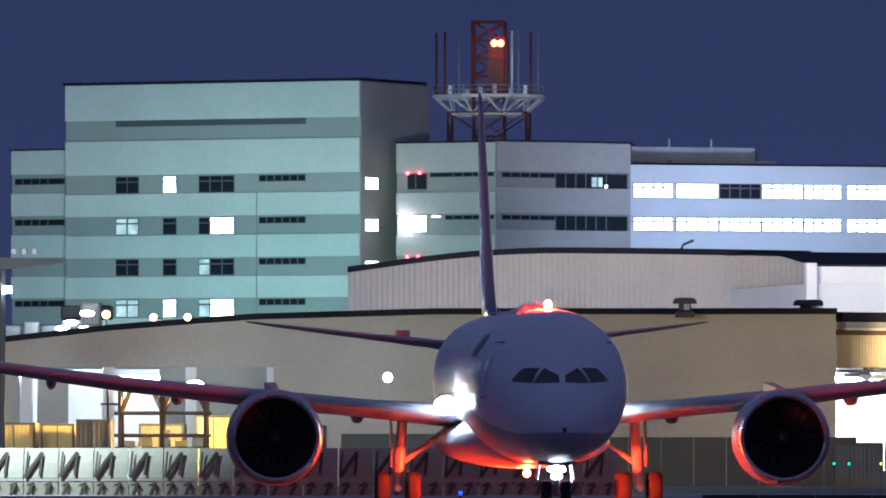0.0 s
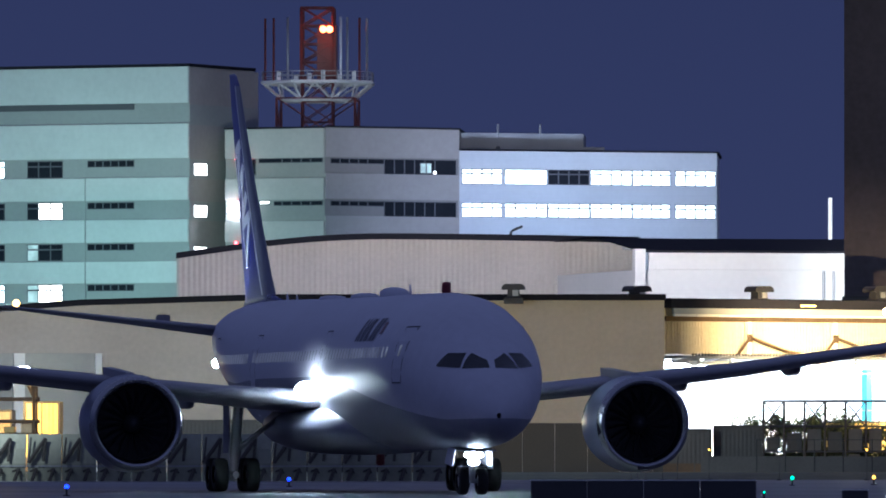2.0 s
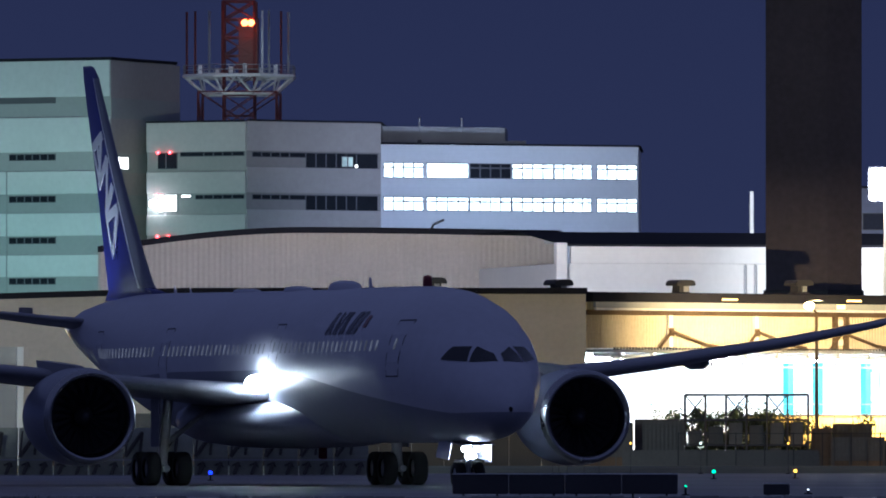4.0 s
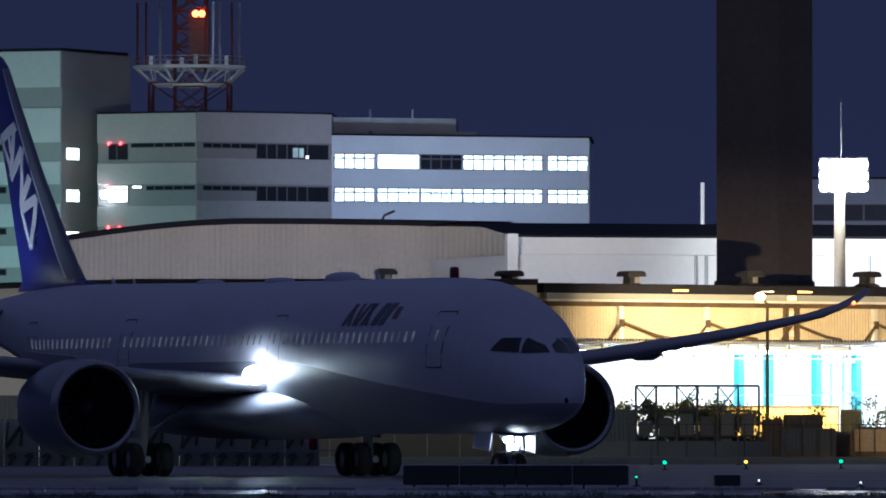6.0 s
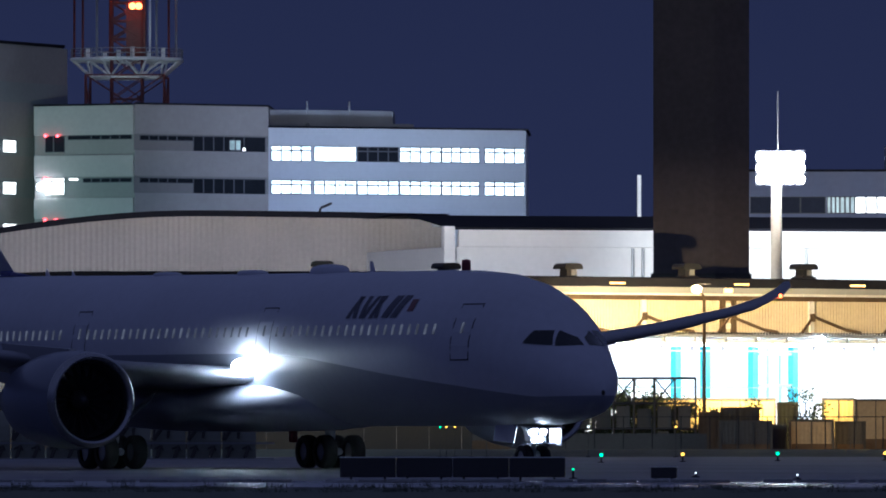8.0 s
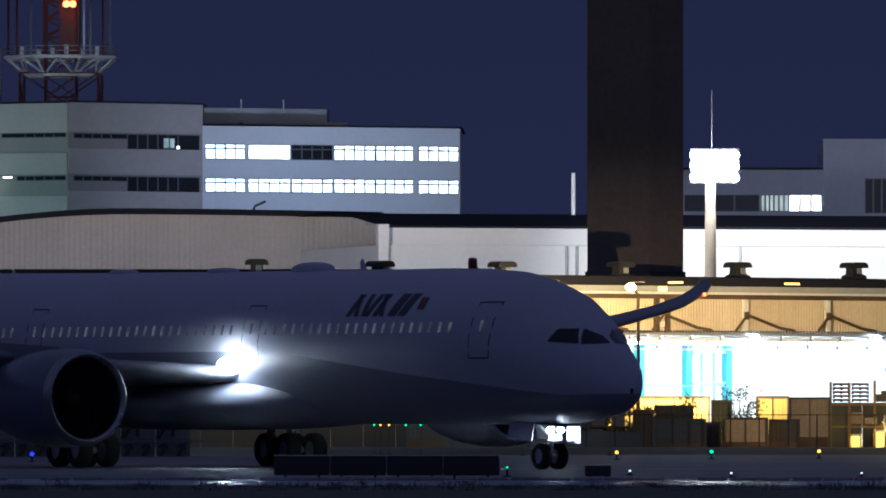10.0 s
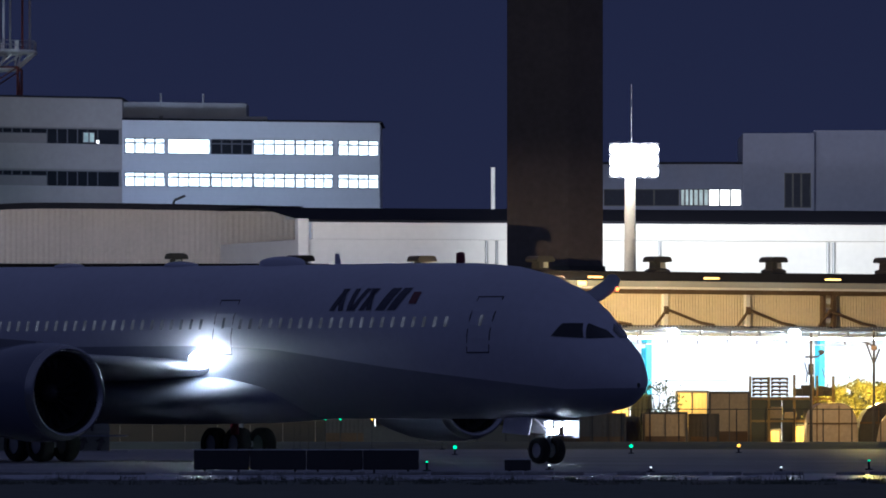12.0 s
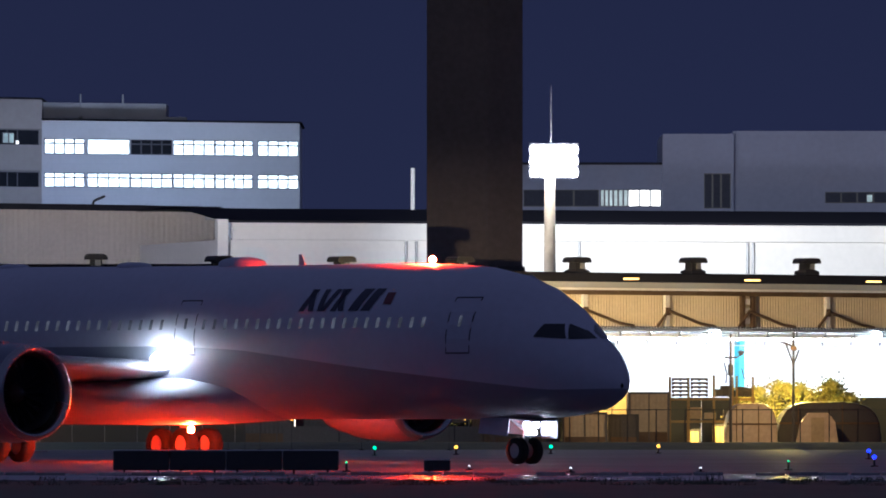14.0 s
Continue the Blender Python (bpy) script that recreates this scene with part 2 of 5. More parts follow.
def part(name, bm, material, parent=None, label="", smooth=False):
    me = bpy.data.meshes.new(name)
    bmesh.ops.recalc_face_normals(bm, faces=bm.faces)
    if smooth:
        for fc in bm.faces:
            fc.smooth = True
    bm.to_mesh(me)
    bm.free()
    me.materials.append(M[material])
    ob = new(name, me)
    if parent is not None:
        ob.parent = parent
    if label:
        tagged(ob, label)
    return ob


def simple(name, material, parent, *dims, label="", by=0.0):
    if by:
        return part(name, bevelled(*dims, by=by), material, parent, label)
    bm = bmesh.new()
    box(bm, *dims)
    return part(name, bm, material, parent, label)


def thing(name, at, label, category, group="", kind=""):
    ob = new(name)
    ob.matrix_world = at
    return tagged(ob, label, category, group, kind)


def block(name, material, parent, x0, x1, y0, depth, z0, z1, label=""):
    """A wing of a building whose side walls run straight back from the airfield, whatever way its front is turned."""
    phi = parent.matrix_world.to_euler().z
    dx, dy = depth * math.sin(phi), depth * math.cos(phi)
    bm = bmesh.new()
    loft(bm, [[(x0, y0, z), (x1, y0, z), (x1 + dx, y0 + dy, z), (x0 + dx, y0 + dy, z)] for z in (z0, z1)])
    return part(name, bm, material, parent, label)


# ---- ground ----
def ground():
    bm = bmesh.new()
    bmesh.ops.create_grid(bm, x_segments=2, y_segments=2, size=2500)
    g = part("ground", bm, "grass")
    g.location = (0, 0, -0.03)
    tagged(g, "dark night grass of the airfield reaching the horizon", "ground", kind="structure")
    bm = bmesh.new()
    box(bm, -260, 260, 309, 2000, -0.03, 0.0)
    tagged(part("apron", bm, "apron"), "dark damp concrete taxiway and apron", "apron", kind="structure")
    bm = bmesh.new()
    box(bm, -120, 120, 282, 308.9, -0.03, 0.004)
    tagged(part("shoulder", bm, "strip"), "pale wet shoulder strip along the taxiway", "pavement", kind="structure")
    kerb = thing("kerb", pose(-48, 303.5, 0.004), "pale broken kerb stones along the taxiway", "kerb", kind="structure")
    first = simple("kerb_stone", "kerb", kerb, 0.02, 0.92, 0, 0.3, 0, 0.11, by=0.02)
    for k in range(1, 88):
        if k % 7 == 3:
            continue
        o = new("kerb_stone", first.data)
        o.parent = kerb
        o.location = (k * 0.96 + 0.03 * math.sin(k * 2.7), 0.05 * math.sin(k * 1.3), -0.03 * (0.5 + 0.5 * math.sin(k * 4.1)))


ground()


def window(parent, x0, x1, z0, z1, y, pane, mullions=(), bar=None):
    """A recessed window: frame, panes and glazing bars."""
    w = simple("window", "frame", parent, x0, x1, y - 0.05, y + 0.10, z0, z1)
    edges = [x0, *mullions, x1]
    panes = [pane] * (len(edges) - 1) if isinstance(pane, str) else pane
    for a, b, mt in zip(edges, edges[1:], panes):
        levels = [z0, bar, z1] if bar else [z0, z1]
        for c, d in zip(levels, levels[1:]):
            simple("pane", mt, w, a + 0.075, b - 0.075, y - 0.075, y - 0.055, c + 0.07, d - 0.07)
    return w


# ---- tall office block ----
def tall_office():
    b = thing("office_block", pose(-89.28, 912.00, 0, 0, 0, -23.12), "tall pale office block with white bands and grey window strips", "building")
    L = 30.57
    simple("wall", "grey_band", b, 0, L, 0, 13.2, 0, 36.15)
    simple("roof", "roof", b, -0.2, L + 0.2, -0.3, 13.2, 36.15, 36.41)
    for z0, z1 in ((32.84, 36.15), (27.81, 30.97), (23.98, 26.05),
                   (20.15, 22.22), (16.42, 18.39), (12.59, 14.61)):
        simple("spandrel", "white_panel", b, 0, L, -0.22, -0.002, z0, z1 - 0.01, by=0.02)
    bm = bmesh.new()
    tube(bm, (20.04, -0.28, 12), (20.04, -0.28, 26.03), 0.06, 6)
    part("drainpipe", bm, "grey_band", b)
    simple("vent_strip", "frame", b, 5.25, 24.97, -0.06, 0.1, 32.27, 32.84)
    rows = ((26.10, 27.66, ("glass_dark", "win_lit", "glass_dark")), (22.27, 23.82, ("win_dim", "glass_dark", ("glass_dark", "win_warm", "win_warm"))),
            (18.49, 20.04, ("glass_dark", "glass_dark", ("win_dim", "glass_dark", "glass_dark"))), (14.66, 16.32, ("win_dim", "win_lit", ("win_dim", "win_warm", "win_warm"))))
    xs = ((5.25, 7.66), (10.18, 11.59), (13.92, 17.60))
    for r, (z0, z1, panes) in enumerate(rows):
        for c, (x0, x1) in enumerate(xs):
            mull = (x0 + 0.5 * (x1 - x0),) if c == 0 else () if c == 1 else (x0 + 0.32 * (x1 - x0), x0 + 0.66 * (x1 - x0))
            window(b, x0, x1, z0, z1, 0, panes[c], mull, z1 - 0.5)
        x0, x1 = 20.16, 24.97
        window(b, x0, x1, z1 - 0.62, z1, 0, "glass_dark", [x0 + (x1 - x0) * k / 6 for k in range(1, 6)])
    s = thing("office_wing", pose(-94.59, 915.00, 0, 0, 0, -25.41), "lower wing of the office block with strip windows", "building")
    L = 5.83
    simple("wall", "grey_band", s, 0, L, 0, 9, 0, 30.21)
    simple("roof", "roof", s, -0.2, L, -0.3, 9, 30.21, 30.36)
    for z0, z1 in ((28.01, 30.21), (24.15, 26.24),
                   (20.29, 22.38), (16.53, 18.52)):
        simple("spandrel", "white_panel", s, 0, L, -0.22, -0.002, z0, z1, by=0.02)
    for z1 in (27.65, 23.84, 16.32):
        window(s, 0.30, 5.70, z1 - 0.6, z1, 0, "glass_dark", [0.30 + k * 0.9 for k in range(1, 5)])
    e = thing("office_gable", pose(-61.17, 900.00, 0, 0, 0, 65.33), "dim end wall of the office block with two lit windows", "building")
    L = 13.3
    # The end wall's dimness is in its darker panel colour.
    simple("wall", "shaded_panel", e, 0.05, L, -0.04, -0.004, 0, 36.03)
    for z0, z1 in ((26.20, 27.38), (22.38, 23.57), (19.29, 19.75)):
        window(e, 0.75, 3.23, z0, z1, -0.06, "win_warm")
    for z0, z1 in ((30.84, 32.69), (25.94, 27.69), (22.13, 23.88)):
        simple("band", "grey_band", e, 0.05, L, -0.07, -0.045, z0, z1)


tall_office()


# ---- middle and low offices ----
NEAR = 0.978  # keeps the building clear of the tall block's end wall


def middle_office():
    a = thing("middle_office", pose(-58.04 * NEAR, 918.00 * NEAR, EYE * (1 - NEAR), 0, 0, -25.20) @ Matrix.Scale(NEAR, 4), "four-storey beige office building with strip windows", "building")
    L = 9.40
    block("wall", "warm_band", a, -1.05, L, 0, 16, -0.1, 30.85)
    for z0, z1 in ((28.23, 30.95), (24.36, 26.35), (20.49, 22.37), (17.04, 18.50)):
        simple("spandrel", "warm_panel", a, -1.05, L, -0.2, -0.002, z0, z1, by=0.02)
    block("roof", "roof", a, -1.05, L, -0.3, 16, 30.95, 31.11)
    x0, x1 = 0.06, 2.15
    window(a, x0, x1, 26.65, 28.17, 0, "glass_dark", (x0 + 0.9,))
    window(a, x0, x1, 22.67, 24.29, 0, "win_warm", (x0 + 0.75,), 23.93)
    window(a, 2.57, 3.64, 23.97, 24.28, 0, "win_warm")
    for v in (28.22, 24.24):
        window(a, 2.45 if v > 26 else 4.05, 9.22, v - 0.45, v, 0, "glass_dark", [4.95 + k for k in range(4)])
    for u, z in ((0.24, 28.18), (1.49, 28.17), (0.18, 24.20), (0.18, 20.37), (1.37, 20.36)):
        bm = bmesh.new()
        bmesh.ops.create_uvsphere(bm, u_segments=10, v_segments=6, radius=0.14, matrix=Matrix.Translation((u, -0.3, z)))
        part("warning_lamp", bm, "red_small", a, "small red warning lamp")
    bm = bmesh.new()
    tube(bm, (0.1, -0.5, 23.47), (-0.1, -0.9, 23.41), 0.35, 12)
    part("wall_flood", bm, "wall_flood", a, "white wall floodlight")
    b = thing("middle_office", pose(-49.54 * NEAR, 914.00 * NEAR, EYE * (1 - NEAR), 0, 0, 33.59) @ Matrix.Scale(NEAR, 4), "beige office building in shade with dark strip windows", "building")
    L = 14.46
    # Same building as above, its shaded side in darker wall colours.
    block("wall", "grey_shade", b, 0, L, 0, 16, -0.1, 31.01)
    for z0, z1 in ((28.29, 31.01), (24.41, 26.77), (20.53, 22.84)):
        simple("spandrel", "shaded_panel", b, 0, L, -0.2, -0.002, z0, z1, by=0.02)
    block("roof", "roof", b, 0, L, -0.3, 16, 31.01, 31.17)
    for z1, lit in ((28.18, True), (24.25, False)):
        window(b, 0.61, 6.38, z1 - 0.5, z1, 0, "glass_dark", [0.61 + k for k in range(1, 5)])
        window(b, 6.38, 14.22, z1 - 1.45, z1, 0, "glass_dark", [6.38 + 1.1 * k for k in range(1, 6)])
        if lit:
            window(b, 10.23, 11.51, z1 - 1.3, z1 - 0.3, -0.05, "win_dim", (10.90,))
            window(b, 11.63, 12.06, z1 - 1.4, z1 - 1.0, -0.05, "win_warm")


def low_office():
    c = thing("low_office", pose(-36.76, 904.00, 0, 0, 0, 23.05), "pale blue-white office building with two rows of brightly lit windows", "building")
    L = 25.54
    block("wall", "blue_panel", c, 0, L, 0, 18, 0, 28.55)
    block("roof", "roof", c, -0.15, L + 0.15, -0.2, 18, 28.55, 28.71)
    block("plant_room", "steel", c, 0.72, 13.48, 3, 9, 28.65, 30.30)
    simple("duct", "steel", c, 4.86, 15.16, 2, 3, 28.65, 29.06)
    for u in (5.03, 9.19):
        bm = bmesh.new()
        tube(bm, (u, 3, 29.83), (u, 3, 31.13), 0.09, 6)
        part("antenna", bm, "steel", c)
    bays = ((0.33, 4.26), (4.53, 8.69), (8.80, 12.87), (12.98, 17.06), (17.14, 20.87), (21.38, 25.37))
    for z0, z1, row in ((25.49, 26.89, 0), (22.48, 23.77, 1)):
        for i, (x0, x1) in enumerate(bays):
            dark = row == 0 and i == 2
            mull = [] if row == 0 and i == 1 else [x0 + (x1 - x0) * k / 4 for k in (1, 2, 3)]
            window(c, x0, x1, z0, z1, 0, "glass_dark" if dark else "win_lit", mull, None if row == 0 and i == 1 else z1 - 0.42)


middle_office()
low_office()


# ---- radio tower ----
def radio_tower():
    y0 = 935.0
    t = thing("radio_tower", pose(-51.32, y0, 0), "red and white lattice radio tower with a white round platform", "tower")
    s = 0.05
    zt, zb = 36.10, 34.34

    def panel(name, za, zb_, half, mt, r=0.16):
        n = max(1, round((zb_ - za) / (half * 1.3)))
        for i in range(n):
            a, b = za + (zb_ - za) * i / n, za + (zb_ - za) * (i + 1) / n
            bm = bmesh.new()
            pts = [(-half, -half), (half, -half), (half, half), (-half, half)]
            for k in range(4):
                p, q = pts[k], pts[(k + 1) % 4]
                tube(bm, (*p, a), (*p, b), r, 6)
                tube(bm, (*p, a), (*q, b), r * 0.55, 5)
                tube(bm, (*q, a), (*p, b), r * 0.55, 5)
                tube(bm, (*p, b), (*q, b), r * 0.55, 5)
            part(name, bm, mt, t)
    panel("lattice", 0, zb, 74 * s, "red_steel", 0.13)
    panel("core_lattice", zb - 16, zt, 29 * s, "red_steel", 0.10)
    panel("upper_lattice", zt, 42.98, 30 * s, "red_steel", 0.16)
    # eight-sided flared platform with a truss skirt and a railing
    R = 103 * s
    n = 8
    deck = new("platform")
    deck.parent = t
    tagged(deck, "white steel platform with a flared truss skirt")

    def corner(r, k, z):
        return (r * math.cos(math.pi * (2 * k + 1) / n) / math.cos(math.pi / n), r * math.sin(math.pi * (2 * k + 1) / n) / math.cos(math.pi / n), z)

    def bar(name, p, q, r, mt, parent):
        bm = bmesh.new()
        tube(bm, p, q, r, 6)
        return part(name, bm, mt, parent)
    r_low, z_low, z_rim = R * 0.64, zb - 0.15, zt - 0.25
    for k in range(n):
        o0, o1, i0, i1 = corner(R, k, z_rim), corner(R, k + 1, z_rim), corner(r_low, k, z_low), corner(r_low, k + 1, z_low)
        mid = tuple((u + v) / 2 for u, v in zip(o0, o1))
        bar("rim_beam", o0, o1, 0.17, "white_steel", deck)
        bar("lower_chord", i0, i1, 0.15, "white_steel", deck)
        bar("brace", o0, i0, 0.13, "white_steel", deck)
        bar("brace", mid, i0, 0.10, "white_steel", deck)
        bar("brace", mid, i1, 0.10, "white_steel", deck)
        bar("deck_beam", o0, corner(1.6, k, z_rim), 0.10, "white_steel", deck)
        bm = bmesh.new()
        loft(bm, [[o0, o1, corner(R * 0.8, k + 1, z_rim), corner(R * 0.8, k, z_rim)], [(x, y, z + 0.12) for x, y, z in (o0, o1, corner(R * 0.8, k + 1, z_rim), corner(R * 0.8, k, z_rim))]])
        part("deck_plate", bm, "steel", deck)
        for f in (0.0, 0.33, 0.67):
            x, y = o0[0] + (o1[0] - o0[0]) * f, o0[1] + (o1[1] - o0[1]) * f
            bar("railing_post", (x, y, z_rim + 0.1), (x, y, zt + 0.75), 0.05, "steel", deck)
        for z in (zt + 0.75, zt + 0.3):
            bar("railing", (o0[0], o0[1], z), (o1[0], o1[1], z), 0.04, "steel", deck)
    for u, h in ((-70, 1.3), (-38, 0.9), (-12, 1.1), (14, 1.4), (44, 1.0), (72, 1.3)):
        simple("cabinet", "white_steel", deck, u * s - 0.18, u * s + 0.18, -R * 0.72, -R * 0.72 + 0.4, z_rim + 0.12, zt + h - 0.5, by=0.03)
    for u, mt in ((-98, "red_steel"), (-80, "red_steel"), (-52, "steel"), (48, "white_steel"), (60, "steel"), (82, "red_steel"), (95, "steel")):
        bm = bmesh.new()
        tube(bm, (u * s, -R * math.sqrt(max(0, 1 - (u * s / R) ** 2)), zt - 0.3), (u * s, -R * math.sqrt(max(0, 1 - (u * s / R) ** 2)), 41.92), 0.12, 6)
        part("antenna", bm, mt, t)
    simple("equipment_box", "red_steel", t, 0 * s, 36 * s, -31 * s, 31 * s, zt, 41.38, label="dark red equipment housing")
    lamps = simple("lamp_bracket", "dark_steel", t, 6 * s, 30 * s, -36 * s, -31 * s, 40.53, 41.17)
    for u in (12, 24):
        bm = bmesh.new()
        bmesh.ops.create_uvsphere(bm, u_segments=12, v_segments=8, radius=0.33)
        bmesh.ops.translate(bm, verts=bm.verts, vec=(u * s, -38 * s, 40.90))
        part("obstruction_light", bm, "red_lamp", lamps, "glowing red obstruction light")


radio_tower()


# ---- hangars ----
def ribbed(bm, x0, x1, y, z0, z1, pitch, depth=0.06):
    """A corrugated sheet standing in the plane y."""
    n = max(2, int((x1 - x0) / pitch))
    lo, hi = [], []
    for i in range(n * 2 + 1):
        x = x0 + (x1 - x0) * i / (n * 2)
        yy = y - (depth if i % 2 else 0)
        lo.append((x, yy, z0))
        hi.append((x, yy, z1))
    loft(bm, [lo, hi], closed=False)


def curved_hangar():
    h = thing("curved_roof_hangar", pose(-53.30, 770.00, 0, 0, 0, 0.00), "beige hangar with a shallow curved dark roof", "hangar")
    L = 35.98
    za, zm, zb_ = 16.22, 17.71, 17.41
    arc = []
    for i in range(25):
        k = i / 24
        z = za + (zm - za) * math.sin(min(1, k / 0.45) * math.pi / 2) if k < 0.45 else zm + (zb_ - zm) * ((k - 0.45) / 0.55) ** 1.5
        arc.append((k * L, z))
    bm = bmesh.new()
    fine = []
    for i in range(169):
        q = i / 7
        j = min(int(q), 23)
        fine.append((arc[j][0] + (arc[j + 1][0] - arc[j][0]) * (q - j), -0.06 * (i % 2), arc[j][1] + (arc[j + 1][1] - arc[j][1]) * (q - j)))
    loft(bm, [[(x, y, 0) for x, y, z in fine], [(x, y, z - 0.01) for x, y, z in fine]], closed=False)
    loft(bm, [[(0, 0, 0), (0, 0, za)], [(0, 30, 0), (0, 30, za)]], closed=False)
    part("wall", bm, "hangar_wall", h)
    bm = bmesh.new()
    loft(bm, [[(x, -0.5, z) for x, z in arc], [(x, 30, z) for x, z in arc], [(x, 30, z + 0.45) for x, z in arc], [(x, -0.5, z + 0.45) for x, z in arc], [(x, -0.5, z) for x, z in arc]], closed=False)
    part("roof", bm, "roof", h, "dark curved metal roof")
    # exhaust hood and pipe on the roof
    simple("roof_hatch", "steel", h, L - 1.2, L + 0.2, -0.4, 2, 16.84, 17.89, by=0.05)
    for u in (25.86,):
        bm = bmesh.new()
        tube(bm, (u, 1, 17.54), (u + 0.25, 1, 18.37), 0.1, 6)
        tube(bm, (u + 0.25, 1, 18.37), (u + 1.1, 1, 18.73), 0.1, 6)
        part("vent_pipe", bm, "dark_steel", h)


def white_hangar():
    h = thing("white_hangar", pose(-16.68, 745.00, 0, 0, 0, 15.45), "long hangar with a white fascia band and grey wall", "hangar")
    L = 56.31
    simple("wall", "fascia", h, 0, L, 0, 30, 0, 14.88)
    simple("fascia", "fascia", h, 0.7, L, -0.5, 0.0, 14.88, 16.17, label="white fascia band", by=0.03)
    bm = bmesh.new()
    loft(bm, [[(-0.4, -0.7, 16.17), (-0.4, -0.7, 16.34), (-0.4, 12, 17.50), (-0.4, 30, 17.50)],
              [(L, -0.7, 16.17), (L, -0.7, 16.34), (L, 12, 17.50), (L, 30, 17.50)]], closed=False)
    part("roof", bm, "roof", h)
    simple("pillar", "fascia", h, -0.5, 0.35, -0.8, 0.1, 0, 16.44, by=0.04)
    for u in (14.38, 15.18, 28.05, 41.41, 41.86):
        bm = bmesh.new()
        tube(bm, (u, -0.12, 8), (u, -0.12, 14.84), 0.12, 8)
        part("downpipe", bm, "steel", h)
    bm = bmesh.new()
    tube(bm, (15.75, 3, 17.29), (15.75, 3, 20.46), 0.16, 8)
    part("roof_post", bm, "white_steel", h)


curved_hangar()
white_hangar()


# ---- brown tower shaft ----
def tower_shaft():
    y = 668.0
    t = thing("tower_shaft", pose(2.14, y, 0), "huge dark brown square tower shaft, unlit", "tower")
    w = 3.24
    bm = bmesh.new()
    prof = [(-w, 0), (w * 0.28, -0.55), (w, 0.5), (w, 7), (-w, 7)]
    loft(bm, [[(x, yy, z) for x, yy in prof] for z in (0, 20, 40, 62)])
    part("shaft", bm, "tower_skin", t)
    bm = bmesh.new()
    loft(bm, [[(x * 1.05, yy - 0.3 if yy < 2 else yy + 0.3, z) for x, yy in prof] for z in (11.36, 11.74)])
    part("collar", bm, "dark_steel", t)


tower_shaft()


# ---- flood mast ----
def flood_mast():
    y = 690.0
    m = thing("floodlight_mast", pose(7.45, y, 0), "pale tapered floodlight mast with a bright lamp rack", "mast")
    bm = bmesh.new()
    tube(bm, (0, 0, 0), (0, 0, 18.36), 0.52, 16, 0.36)
    part("pole", bm, "corrugated", m, smooth=True)
    s = 0.04
    rack = simple("lamp_rack", "dark_steel", m, -36 * s, 50 * s, -0.1, 0.2, 18.21, 20.65)
    for i in range(5):
        for j in range(3):
            bm = bmesh.new()
            tube(bm, ((-27 + i * 17) * s, -0.1, 18.68 + j * 0.78), ((-27 + i * 17) * s, -0.4, 18.68 + j * 0.78 - 0.06), 0.26, 12, 0.34)
            part("floodlight", bm, "flood", rack, "glaring white floodlight")
    bm = bmesh.new()
    tube(bm, (0.1, 0, 20.65), (0.1, 0, 24.75), 0.035, 5)
    part("lightning_rod", bm, "steel", m)


flood_mast()


# ---- far right block ----
def grey_block():
    g = thing("grey_block", pose(5.70, 860.00, 0, 0, 0, 0.00), "unlit grey-blue flat-roofed building with few lit windows", "building")
    simple("low_wall", "slate", g, 0.00, 13.36, 0, 20, 0, 23.39)
    simple("wall", "slate", g, 13.36, 19.55, -1.5, 20, 0, 26.04)
    simple("high_wall", "slate", g, 19.55, 37.33, 0, 20, 0, 26.33)
    simple("roof", "roof", g, 0.00, 13.36, -0.3, 20, 23.39, 23.58)
    for a, b, p in ((1.28, 7.86, "glass_dull"), (7.96, 9.09, "win_dim"), (9.09, 10.41, "win_dim"), (10.41, 13.26, "win_warm")):
        window(g, a, b, 19.75, 21.23, 0, p, [a + (b - a) * k / 3 for k in (1, 2)])
    window(g, 16.95, 19.26, 19.56, 22.60, -1.5, "glass_dull", (17.68, 18.42))
    window(g, 27.51, 34.38, 20.05, 21.03, 0, "glass_dull", [27.51 + 1.4 * k for k in range(1, 5)])
    window(g, 31.09, 31.68, 20.10, 20.83, -0.05, "win_dim")


grey_block()


